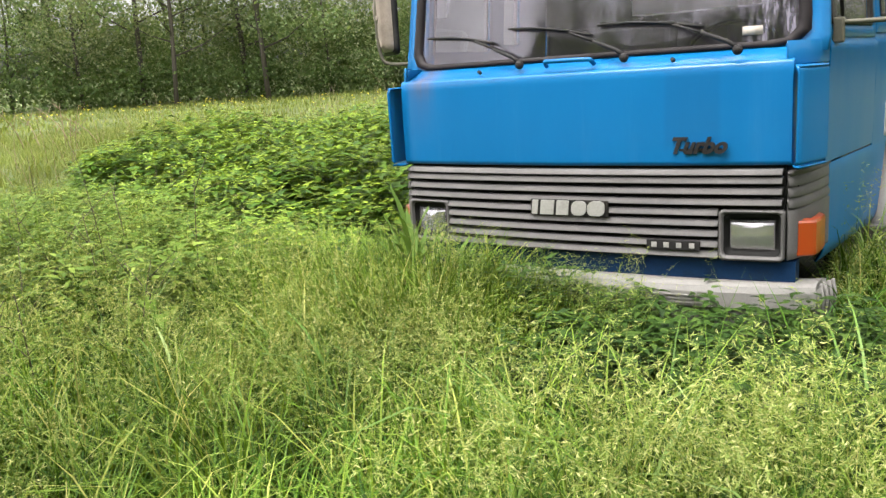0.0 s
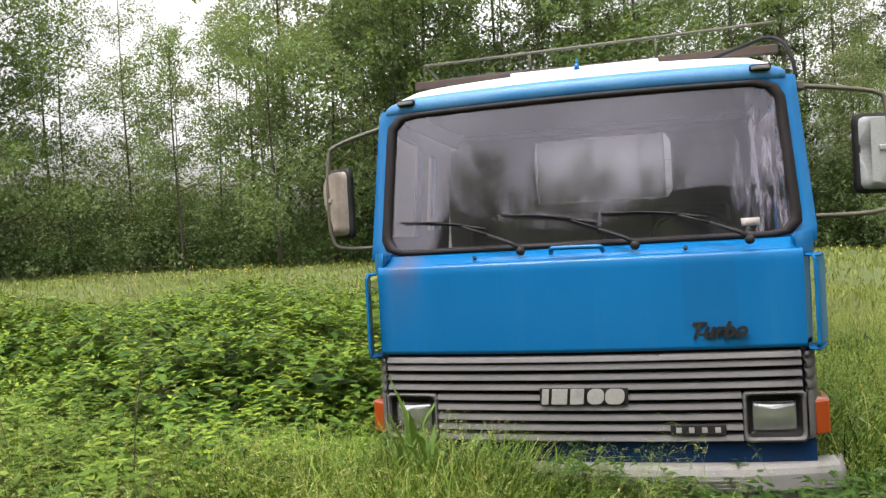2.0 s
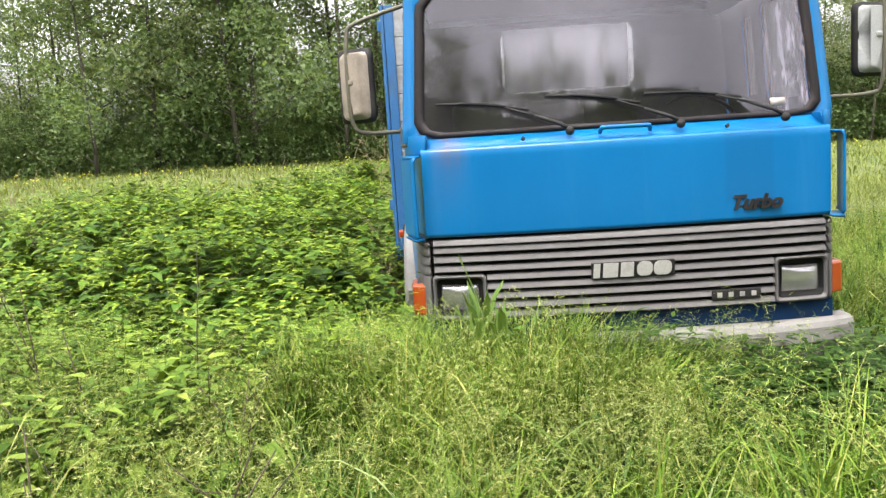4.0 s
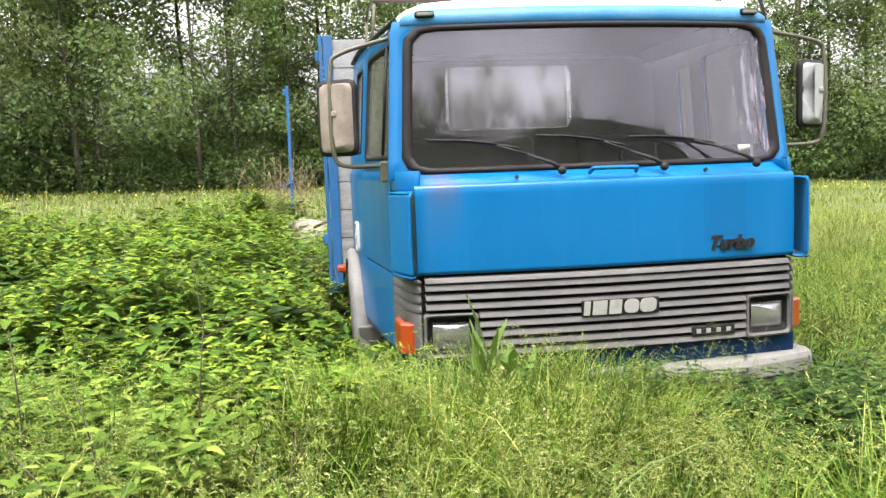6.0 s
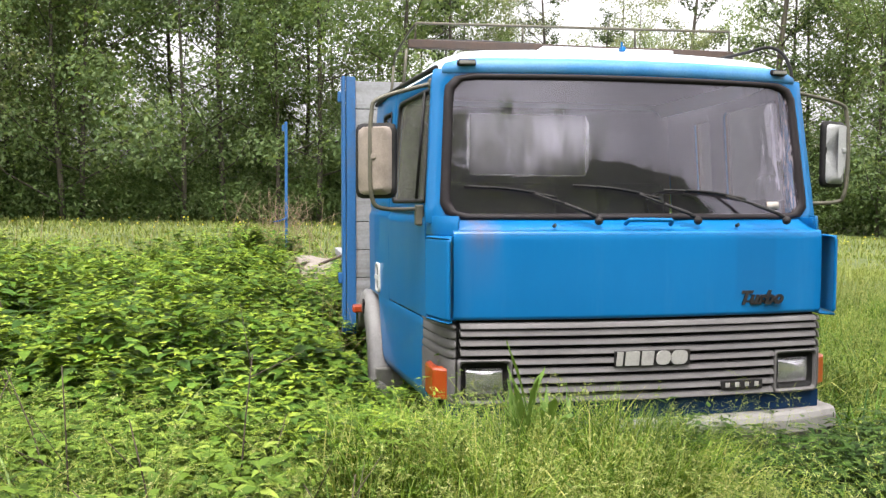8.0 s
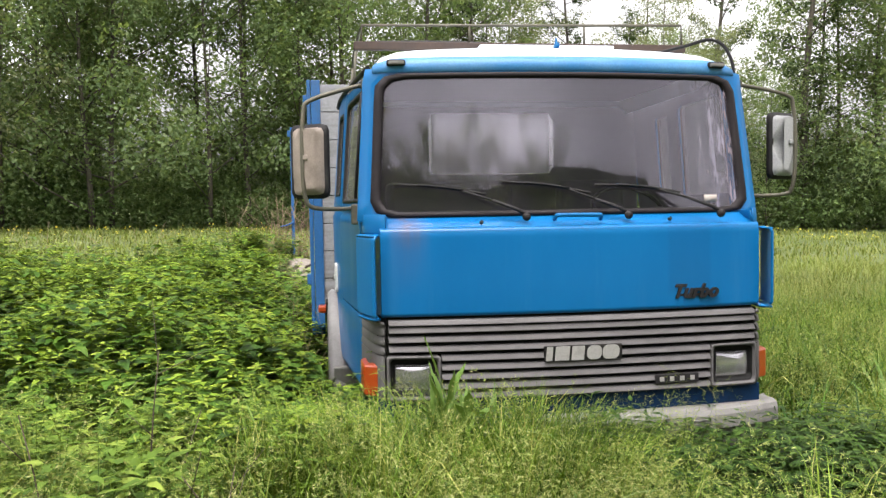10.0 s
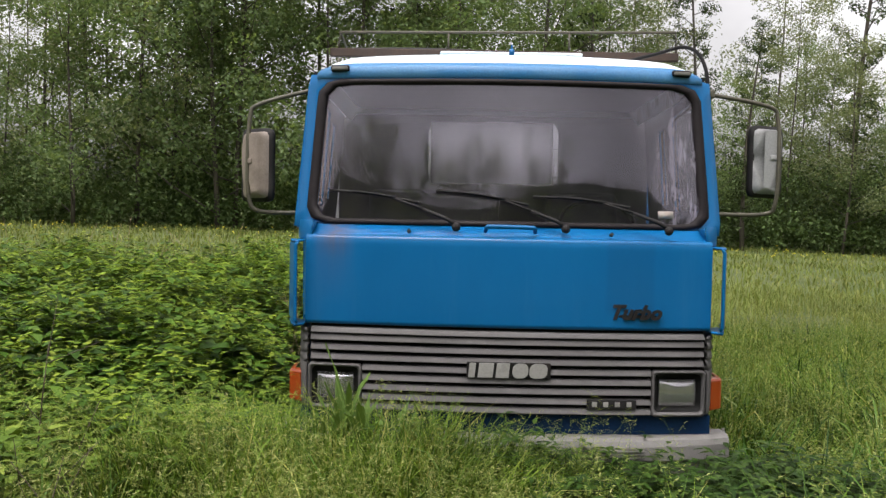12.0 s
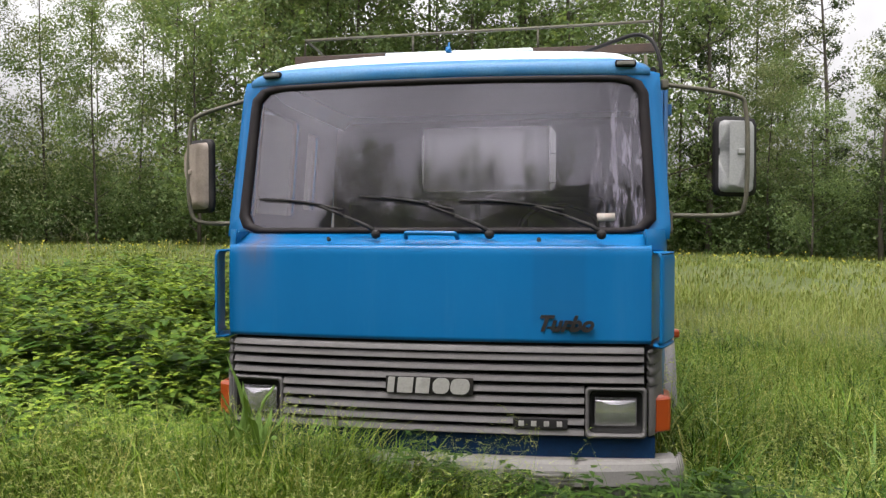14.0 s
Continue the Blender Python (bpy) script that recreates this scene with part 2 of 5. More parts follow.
_b.inputs["Coat Weight"].default_value = 0.5
_b.inputs["Subsurface Weight"].default_value = 0.15
_b.inputs["Subsurface Radius"].default_value = (0.03, 0.008, 0.002)
bump(_n, _l, _b, noise_tex(_n, _l, 60, 2, 0.5), 0.15, 0.003)
REFLECTOR = mirror_metal("headlight_reflector", 0.38, (0.46, 0.48, 0.40))
MIRROR = mirror_metal("mirror_glass", 0.03, (0.85, 0.87, 0.88))
WINDSCREEN = glass("dusty_windscreen_glass", (0.88, 0.86, 0.90), 0.040, 0.040, (0.36, 0.335, 0.42), True)
SIDE_GLASS = glass("grimy_side_glass", (0.84, 0.86, 0.83), 0.30, 0.03, (0.42, 0.42, 0.38))
REAR_GLASS = glass("rear_window_glass", (0.96, 0.97, 0.97), 0.02, 0.0)
LENS = glass("ribbed_lamp_glass", (0.97, 0.98, 0.95), 0.13, 0.20, (0.50, 0.52, 0.46))
VENT = worn("pale_grey_vent_plastic", (0.42, 0.43, 0.43), (0.30, 0.30, 0.29), 0.6, 0, 8)
LETTER = worn("pale_badge_metal", (0.25, 0.245, 0.235), (0.18, 0.175, 0.17), 0.5, 0.0, 20)
REAR_SHEET = foliage("thin_white_brightening_sheet", [(0.0, (0.86, 0.85, 0.87)), (1.0, (0.90, 0.89, 0.91))], 0.9, 0.85, 0.15, 3.0, (1, 1, 1))
STICKER = worn("faded_paper_sticker", (0.30, 0.275, 0.25), (0.3, 0.25, 0.22), 0.8, 0, 30, (0.45, 0.6))
CLOTH = worn("dark_seat_cloth", (0.05, 0.05, 0.055), (0.09, 0.085, 0.08), 0.95, 0, 8)
LINING = worn("grey_cab_lining", (0.085, 0.08, 0.088), (0.12, 0.112, 0.118), 0.9, 0, 4)
PLANK = worn("weathered_grey_plank", (0.25, 0.255, 0.27), (0.155, 0.15, 0.14), 0.85, 0, 5, (0.45, 0.75), 60, (0.25, 1, 3), 0.35)
POST_BLUE = worn("bleached_blue_steel_paint", (0.010, 0.090, 0.245), (0.05, 0.08, 0.125), 0.55, 0, 7, (0.55, 0.8), 80, (1, 1, 0.3))
TYRE = worn("old_tyre_rubber", (0.03, 0.029, 0.027), (0.09, 0.085, 0.07), 0.9, 0, 6)
WEED_DRY = worn("dry_stalk", (0.22, 0.165, 0.10), (0.13, 0.09, 0.055), 0.9, 0, 30)
DARK_STALK = worn("dark_dead_stalk", (0.055, 0.040, 0.028), (0.09, 0.06, 0.04), 0.9, 0, 30)
RUBBLE = worn("pale_sandy_rubble", (0.19, 0.166, 0.145), (0.115, 0.098, 0.082), 0.95, 0, 3, (0.4, 0.7), 30, (1, 1, 1), 0.6)
BARK = worn("grey_brown_bark", (0.058, 0.049, 0.038), (0.105, 0.090, 0.070), 0.95, 0, 3, (0.4, 0.7), 30, (1, 1, 0.2), 0.6)
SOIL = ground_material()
GRASS_TALL = foliage("tall_meadow_grass", [(0.0, (0.030, 0.074, 0.006)), (0.45, (0.089, 0.158, 0.017)), (0.84, (0.170, 0.237, 0.036)), (1.0, (0.312, 0.297, 0.099))], 0.45, 0.20, 1.0, 1.4)
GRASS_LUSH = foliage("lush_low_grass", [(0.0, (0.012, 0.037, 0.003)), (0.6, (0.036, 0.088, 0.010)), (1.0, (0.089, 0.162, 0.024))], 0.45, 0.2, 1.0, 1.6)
GRASS_BROAD = foliage("pale_broad_grass", [(0.0, (0.060, 0.124, 0.022)), (0.6, (0.118, 0.195, 0.046)), (1.0, (0.225, 0.290, 0.118))], 0.32, 0.25, 0.4, 1.0)
GRASS_HEAD = foliage("pale_grass_seed", [(0.0, (0.127, 0.187, 0.039)), (0.6, (0.231, 0.277, 0.084)), (1.0, (0.377, 0.374, 0.176))], 0.75, 0.3, 0.4, 0.8)
GRASS_FIELD = foliage("hay_field_grass", [(0.0, (0.118, 0.162, 0.038)), (0.6, (0.172, 0.212, 0.060)), (1.0, (0.235, 0.250, 0.098))], 0.6, 0.35, 0.75, 0.35)
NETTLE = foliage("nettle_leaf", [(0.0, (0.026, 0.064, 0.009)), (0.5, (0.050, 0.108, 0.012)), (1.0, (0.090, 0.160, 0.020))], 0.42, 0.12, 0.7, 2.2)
NETTLE_TOP = foliage("top_nettle_leaf", [(0.0, (0.125, 0.200, 0.018)), (0.6, (0.172, 0.252, 0.026)), (1.0, (0.240, 0.305, 0.038))], 0.45, 0.2, 0.6, 1.2)
WEED = foliage("broad_weed_leaf", [(0.0, (0.038, 0.082, 0.011)), (0.6, (0.105, 0.171, 0.022)), (1.0, (0.201, 0.264, 0.044))], 0.55, 0.14, 0.6, 1.0)
DOCK = foliage("shade_darkened_broad_leaf", [(0.0, (0.010, 0.027, 0.004)), (0.6, (0.027, 0.057, 0.009)), (1.0, (0.057, 0.097, 0.018))], 0.45, 0.12, 0.5, 2.0)
PETAL = foliage("yellow_petal", [(0.0, (0.55, 0.48, 0.06)), (1.0, (0.66, 0.60, 0.12))], 0.6, 0.3, 0.1)
TREE_A = foliage("locust_leaf", [(0.0, (0.139, 0.173, 0.101)), (0.5, (0.195, 0.234, 0.142)), (1.0, (0.264, 0.297, 0.189))], 0.6, 0.54, 0.5, 0.35)
TREE_B = foliage("maple_leaf", [(0.0, (0.114, 0.174, 0.078)), (0.5, (0.160, 0.230, 0.109)), (1.0, (0.222, 0.289, 0.147))], 0.6, 0.54, 0.5, 0.35)
TREE_C = foliage("ivy_dark_leaf", [(0.0, (0.030, 0.052, 0.018)), (0.6, (0.062, 0.096, 0.034)), (1.0, (0.120, 0.160, 0.064))], 0.5, 0.25, 0.5, 0.35)
SHRUB = foliage("shrub_leaf", [(0.0, (0.072, 0.123, 0.042)), (0.5, (0.103, 0.161, 0.057)), (1.0, (0.149, 0.211, 0.082))], 0.6, 0.42, 0.6, 0.5)
HAZE_LEAF = foliage("haze_paled_leaf", [(0.0, (0.16, 0.20, 0.105)), (0.5, (0.27, 0.315, 0.185)), (1.0, (0.38, 0.42, 0.28))], 0.6, 0.5, 0.6, 0.4)
BLOSSOM = foliage("pale_blossom", [(0.0, (0.55, 0.56, 0.48)), (1.0, (0.72, 0.72, 0.66))], 0.7, 0.3, 0.2)

# dull rubber and chalky plastic
for dull in (BLACK, GASKET, GREY, SHADOWED, TYRE):
    dull.node_tree.nodes["Principled BSDF"].inputs["Specular IOR Level"].default_value = 0.22

# ---- building helpers ----
SHEET_METAL = ("blue_cab_paint", "sky_whitened_roof_paint", "weathered_grey_plastic", "sun_bleached_beige_plastic", "grey_mirror_plastic")

def part(name, bm, mat, parent, label=""):
    """Links a bmesh as one mesh object under its thing or part."""
    me = bpy.data.meshes.new(name)
    bmesh.ops.recalc_face_normals(bm, faces=bm.faces)
    bm.to_mesh(me)
    bm.free()
    me.materials.append(mat)
    ob = new(name, me)
    ob.parent = parent
    if mat.name in SHEET_METAL:
        # flat panels stay flat between their rounded edges
        wn_mod = ob.modifiers.new("even_normals", "WEIGHTED_NORMAL")
        wn_mod.weight = 80
    return tagged(ob, label)


def thing(name, label, category, group="", at=(0, 0, 0)):
    ob = new(name)
    ob.location = at
    ob.empty_display_size = 0.2
    return tagged(ob, label, category, group)


def mesh_fast(name, verts, tris, mats, index=None):
    """A mesh out of arrays of corners and triangles."""
    me = bpy.data.meshes.new(name)
    verts, tris = np.asarray(verts, np.float32), np.asarray(tris, np.int32)
    me.vertices.add(len(verts))
    me.vertices.foreach_set("co", verts.ravel())
    me.loops.add(tris.size)
    me.loops.foreach_set("vertex_index", tris.ravel())
    me.polygons.add(len(tris))
    me.polygons.foreach_set("loop_start", np.arange(0, tris.size, 3, dtype=np.int32))
    me.polygons.foreach_set("loop_total", np.full(len(tris), 3, np.int32))
    for m in mats:
        me.materials.append(m)
    if index is not None:
        me.polygons.foreach_set("material_index", np.asarray(index, np.int32))
    me.update()
    me.validate()
    return me


def grid(bm, rows, thick=0.0, smooth=True):
    """A skin over rows of points, with a thickness if wanted."""
    vs = [[bm.verts.new(p) for p in row] for row in rows]
    faces = []
    for a, b in zip(vs, vs[1:]):
        for i in range(len(a) - 1):
            faces.append(bm.faces.new((a[i], a[i + 1], b[i + 1], b[i])))
    for f in faces:
        f.smooth = smooth
    if thick:
        bmesh.ops.recalc_face_normals(bm, faces=faces)
        bmesh.ops.solidify(bm, geom=faces, thickness=thick)
    return bm


def block(bm, centre, size, turn=(0, 0, 0), bevel=0.0, seg=2):
    made = bmesh.ops.create_cube(bm, size=1, matrix=pose(*centre, *turn) @ Matrix.Diagonal((*size, 1)))
    if bevel:
        edges = list({e for v in made["verts"] for e in v.link_edges})
        bmesh.ops.bevel(bm, geom=edges, offset=bevel, segments=seg, affect="EDGES", profile=0.5)
    return bm


def tube(bm, points, radius, sides=8, end=None):
    """A round bar along points, tapering to the end radius."""
    pts = [Vector(p) for p in points]
    end = radius if end is None else end
    rings = []
    side = None
    for i, p in enumerate(pts):
        d = (pts[min(i + 1, len(pts) - 1)] - pts[max(i - 1, 0)]).normalized()
        if side is None:
            side = d.cross(Vector((0, 0, 1)) if abs(d.z) < 0.9 else Vector((1, 0, 0))).normalized()
        side = (side - d * side.dot(d)).normalized()
        up = d.cross(side)
        r = radius + (end - radius) * i / (len(pts) - 1)
        rings.append([bm.verts.new(p + (side * math.cos(a) + up * math.sin(a)) * r) for a in np.linspace(0, 2 * math.pi, sides, False)])
    for a, b in zip(rings, rings[1:]):
        for k in range(sides):
            f = bm.faces.new((a[k], a[(k + 1) % sides], b[(k + 1) % sides], b[k]))
            f.smooth = True
    bm.faces.new(rings[0][::-1])
    bm.faces.new(rings[-1])
    return bm


def curve_points(points, steps=6):
    """A smooth line through points."""
    pts = [Vector(p) for p in points]
    out = []
    for i in range(len(pts) - 1):
        p0, p1, p2, p3 = pts[max(i - 1, 0)], pts[i], pts[i + 1], pts[min(i + 2, len(pts) - 1)]
        for s in range(steps):
            t = s / steps
            out.append(0.5 * ((2 * p1) + (p2 - p0) * t + (2 * p0 - 5 * p1 + 4 * p2 - p3) * t * t + (3 * p1 - p0 - 3 * p2 + p3) * t ** 3))
    return out + [pts[-1]]


# ---- ground ----
def ground_z(x, y):
    x, y = np.asarray(x, float), np.asarray(y, float)
    return 0.035 * np.sin(0.9 * x + 0.4 * y) + 0.03 * np.sin(0.5 * x - 1.1 * y + 1.3) + 0.05 * np.sin(0.11 * x + 0.07 * y + 0.6)


def build_ground():
    axis = np.concatenate([[-900, -400, -200, -120, -80], np.arange(-60, -12, 4), np.arange(-12, 12, 0.5), np.arange(12, 61, 4), [80, 120, 200, 400, 900]])
    X, Y = np.meshgrid(axis, axis)
    Zg = np.where(np.hypot(X, Y) < 100, ground_z(X, Y), 0.0)
    n = len(axis)
    V = np.stack([X, Y, Zg], -1).reshape(-1, 3)
    i = (np.arange(n - 1)[:, None] * n + np.arange(n - 1)[None]).ravel()
    F = np.concatenate([np.stack([i, i + 1, i + n + 1], 1), np.stack([i, i + n + 1, i + n], 1)])
    tagged(new("ground", mesh_fast("ground", V, F, [SOIL])), "overgrown hay meadow on thatch and shade-darkened soil", "ground", kind="structure")


build_ground()


# ---- grass ----
def truck_clear(x, y, edge=0.0):
    """Where no plant stands: under the truck."""
    return ~((np.abs(x) < 1.15 - edge) & (y > 0.02 + edge) & (y < 9.0))


def in_nettles(x, y):
    """The nettle bed beside the truck, with a ragged edge."""
    wob = 0.35 * np.sin(1.7 * x + 0.6) + 0.3 * np.sin(2.3 * y + 1.1) + 0.2 * np.sin(4.1 * x - 3.3 * y)
    near = np.interp(x, [-9, -7, -5, -3.4, -2.2, -1.5, -1.1], [3.0, 1.7, 0.8, 0.1, -0.35, -0.45, -0.2])
    far = np.interp(x, [-9, -7.5, -6.2, -5, -3.5, -1], [3.2, 5.0, 7.0, 8.2, 8.4, 8.8])
    return (x < -1.05 + 0.1 * wob) & (x > -8.8) & (y > near + 0.6 * wob) & (y < far + wob)


def blades(x, y, height, width, lean, rng, segs=3):
    """Ribbons of grass that rise and arch over: corners and triangles for all blades at once."""
    n = len(x)
    az = rng.uniform(0, 2 * np.pi, n)
    start, arch = np.abs(rng.normal(0.05, 0.12, n)), np.abs(rng.normal(1.9 * lean, 0.85 * lean, n))
    length = height * (1 + 0.16 * np.minimum(arch, 2.2))
    twist = az + np.pi / 2 + rng.normal(0, 0.35, n)
    d, s = np.stack([np.cos(az), np.sin(az)], 1), np.stack([np.cos(twist), np.sin(twist), np.zeros(n)], 1)
    V = np.empty((n, 2 * segs + 1, 3), np.float32)
    mid = np.stack([x, y, ground_z(x, y) - 0.01], 1)
    for k in range(segs + 1):
        f = k / segs
        if k:
            a = np.minimum(start + arch * ((k - 0.5) / segs) ** 1.6, 2.5)
            run, rise = np.sin(a) * length / segs, np.cos(a) * length / segs
            mid = mid + np.stack([d[:, 0] * run, d[:, 1] * run, rise], 1)
        if k == segs:
            V[:, 2 * segs] = mid
        else:
            off = s * (width * (0.55 + 0.9 * f - 1.35 * f * f) * 0.55)[:, None]
            V[:, 2 * k], V[:, 2 * k + 1] = mid - off, mid + off
    T = []
    for k in range(segs - 1):
        a = 2 * k
        T += [(a, a + 1, a + 3), (a, a + 3, a + 2)]
    T.append((2 * segs - 2, 2 * segs - 1, 2 * segs))
    F = (np.arange(n)[:, None, None] * (2 * segs + 1) + np.array(T)[None]).reshape(-1, 3)
    return V.reshape(-1, 3), F


def merge(pieces):
    V, F, base = [], [], 0
    for v, f in pieces:
        V.append(v)
        F.append(f + base)
        base += len(v)
    return np.concatenate(V), np.concatenate(F)


def scatter(n, x0, x1, y0, y1, rng, clump=0.0, keep=None):
    x, y = rng.uniform(x0, x1, n), rng.uniform(y0, y1, n)
    if clump:
        k = max(1, int(n / 22))
        cx, cy = rng.uniform(x0, x1, k), rng.uniform(y0, y1, k)
        pick = rng.randint(0, k, n)
        use = rng.rand(n) < 0.8
        x = np.where(use, cx[pick] + rng.normal(0, clump, n), x)
        y = np.where(use, cy[pick] + rng.normal(0, clump, n), y)
    ok = truck_clear(x, y)
    if keep is not None:
        ok &= keep(x, y)
    return x[ok], y[ok]


def meadow_height(x, y):
    """How tall the meadow grows: lower on the trodden side in front of the truck's driver corner."""
    h = 0.72 + 0.08 * np.sin(1.3 * x + 0.5 * y) + 0.07 * np.sin(2.1 * y - 0.7 * x)
    h = h * (1 + 0.20 * np.sin(8.3 * x + 2.1 * y + 1.5 * np.sin(3.1 * y)) * np.sin(6.7 * y - 2.9 * x + 1.2 * np.sin(2.3 * x)) + 0.14 * np.sin(14.1 * x - 9.3 * y))
    h = h + 0.16 * np.exp(-(((x + 0.95) / 0.7) ** 4 + ((y + 0.6) / 0.7) ** 4))
    low = np.exp(-(((x - 0.95) / 1.0) ** 4 + ((y + 0.3) / 0.95) ** 4))
    low2 = np.exp(-(((x - 1.9) / 0.8) ** 2 + ((y - 0.3) / 1.5) ** 2))
    return np.minimum(h * (1 - 0.50 * low - 0.15 * low2) * np.interp(y, [-2.9, -2.0, -1.2, -0.6], [0.72, 0.95, 1, 0.86]), 0.88)


def panicles(x, y, height, rng, branches=9, spikes=4, grain_size=1.0):
    """Flowering grass: a thin stem, hair-thin side branches and small pointed spikelets along them."""
    n = len(x)
    V0, F0 = blades(x, y, height, np.full(n, 0.0034), 0.16, rng, 3)
    tips = V0.reshape(n, 7, 3)
    a, b = tips[:, 4], tips[:, 6]
    f = (np.arange(branches)[None] + rng.rand(n, branches)) / branches
    az, up = rng.uniform(0, 2 * np.pi, (n, branches)), rng.normal(0.35, 0.45, (n, branches))
    d = np.stack([np.cos(az), np.sin(az), up], -1)
    d /= np.linalg.norm(d, axis=-1, keepdims=True)
    L = rng.uniform(0.04, 0.14, (n, branches)) * (1.15 - 0.75 * f)
    root = a[:, None] + (b - a)[:, None] * (0.15 + 0.85 * f)[..., None]
    end = root + d * L[..., None]
    side = np.cross(d, rng.normal(0, 1, (n, branches, 3)))
    side /= np.linalg.norm(side, axis=-1, keepdims=True) + 1e-9
    twig = np.stack([root - side * 0.0007, root + side * 0.0007, end], 2).reshape(-1, 3)
    g = rng.uniform(0.3, 1.05, (n, branches, spikes))
    c = root[:, :, None] + (end - root)[:, :, None] * g[..., None] + rng.normal(0, 0.004, (n, branches, spikes, 3))
    e = d[:, :, None] + rng.normal(0, 0.45, (n, branches, spikes, 3)) + [0, 0, -0.15]
    e /= np.linalg.norm(e, axis=-1, keepdims=True)
    w = np.cross(e, rng.normal(0, 1, e.shape))
    w /= np.linalg.norm(w, axis=-1, keepdims=True) + 1e-9
    size = rng.uniform(0.005, 0.0125, (n, branches, spikes, 1)) * grain_size
    grain = np.stack([c - e * size + w * size * 0.16, c - e * size * 0.2 - w * size * 0.34, c + e * size], 3).reshape(-1, 3)
    P = np.concatenate([twig, grain])
    return (V0, F0), (P, np.arange(len(P)).reshape(-1, 3))


def grassy(x, y, rng, weedy=0.2):
    """Where grass rules: outside the nettle bed, and thinner among the weeds in front of the bed."""
    open_side = (x > -1.3 + 0.5 * np.minimum(0, y + 1.0)) | (y < -1.75 - 0.25 * np.maximum(0, -3 - x))
    return ~in_nettles(x, y) & (open_side | (rng.rand(len(x)) < weedy))


def build_grass():
    rng = np.random.RandomState(5)
    # thin grass among the shade-darkened weeds below the bumper
    weedy_spot = lambda x, y: rng.rand(len(x)) > 0.85 * np.exp(-(((x - 0.98) / 0.78) ** 4 + ((y + 0.62) / 0.52) ** 4))
    outside = lambda x, y: ~in_nettles(x, y) & weedy_spot(x, y)
    # tufts of arching blades between the camera's way and the truck
    x, y = scatter(44000, -7, 5.5, -3.1, 1.2, rng, 0.06, lambda x, y: (grassy(x, y, rng) | (rng.rand(len(x)) < 0.08)) & weedy_spot(x, y))
    tall = blades(x, y, meadow_height(x, y) * rng.uniform(0.5, 1.08, len(x)), rng.uniform(0.005, 0.013, len(x)), 0.8, rng, 4)
    x, y = scatter(9000, -1.75, 0.3, -0.95, -0.2, rng, 0.10)
    tall = merge([tall, blades(x, y, rng.uniform(0.46, 0.80, len(x)) * np.interp(x, [-0.4, 0.3], [1, 0.62]), rng.uniform(0.005, 0.012, len(x)), 0.5, rng, 4)])
    x, y = scatter(30000, 1.25, 9, 1.0, 6.5, rng, 0.08)
    tall = merge([tall, blades(x, y, rng.uniform(0.3, 0.66, len(x)) * (1 - 0.06 * y), rng.uniform(0.006, 0.012, len(x)), 0.85, rng, 3)])
    # thinning out and getting shorter where the camera goes
    x = rng.uniform(-8, 6.5, 15000)
    y = -2.9 - 3.4 * rng.rand(15000) ** 1.5 + 0.3 * np.sin(2.3 * x) + 0.2 * np.sin(5.1 * x + 1)
    tall = merge([tall, blades(x, y, rng.uniform(0.22, 0.52, len(x)) * np.interp(y, [-6.5, -3.0], [0.6, 1.0]), rng.uniform(0.007, 0.015, len(x)), 0.8, rng, 2)])
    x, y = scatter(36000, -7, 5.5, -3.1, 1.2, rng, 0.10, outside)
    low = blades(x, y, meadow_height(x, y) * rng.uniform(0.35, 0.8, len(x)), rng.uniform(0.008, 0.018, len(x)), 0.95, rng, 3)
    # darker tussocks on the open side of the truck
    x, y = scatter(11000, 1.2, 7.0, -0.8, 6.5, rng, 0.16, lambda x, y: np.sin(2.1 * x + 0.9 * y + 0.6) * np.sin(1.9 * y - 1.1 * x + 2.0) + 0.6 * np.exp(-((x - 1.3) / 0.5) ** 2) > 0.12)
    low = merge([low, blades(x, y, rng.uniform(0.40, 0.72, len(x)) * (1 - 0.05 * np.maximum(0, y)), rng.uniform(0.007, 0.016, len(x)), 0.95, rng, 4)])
    x, y = scatter(4200, -7, 5.5, -2.1, 1.6, rng, 0.12, outside)
    broad = blades(x, y, meadow_height(x, y) * rng.uniform(0.6, 1.05, len(x)), rng.uniform(0.012, 0.024, len(x)), 0.95, rng, 6)
    x, y = rng.uniform(-14, 14, 7000), rng.uniform(-16, -3.1, 7000)
    rear = blades(x, y, rng.uniform(0.15, 0.42, len(x)), rng.uniform(0.010, 0.022, len(x)), 0.6, rng, 2)
    x = rng.uniform(-8, 6.5, 14000)
    y = -3.0 - 3.6 * rng.rand(14000) ** 1.4
    rear = merge([rear, blades(x, y, rng.uniform(0.2, 0.55, len(x)) * (1 + 0.09 * (y + 3.3)), rng.uniform(0.006, 0.014, len(x)), 0.7, rng, 2)])
    spot = lambda x, y, cx, cy, rx, ry: np.exp(-(((x - cx) / rx) ** 2 + ((y - cy) / ry) ** 2))
    pale = lambda x, y: (spot(x, y, 1.45, -2.1, 1.0, 0.6) + 0.8 * spot(x, y, -1.95, -1.55, 0.65, 0.4) + spot(x, y, -1.35, -0.75, 0.9, 0.5) + 0.7 * spot(x, y, -0.3, -1.05, 0.9, 0.55) - 1.3 * spot(x, y, -0.1, -2.5, 0.6, 0.45) + 0.8 * spot(x, y, -1.0, -2.75, 0.5, 0.4) - 1.5 * spot(x, y, 0.8, -0.55, 1.0, 0.55)
                         + 0.25 * np.sin(3.1 * x + 2 + 0.8 * np.sin(2.7 * y)) * np.sin(3.3 * y + 0.7))
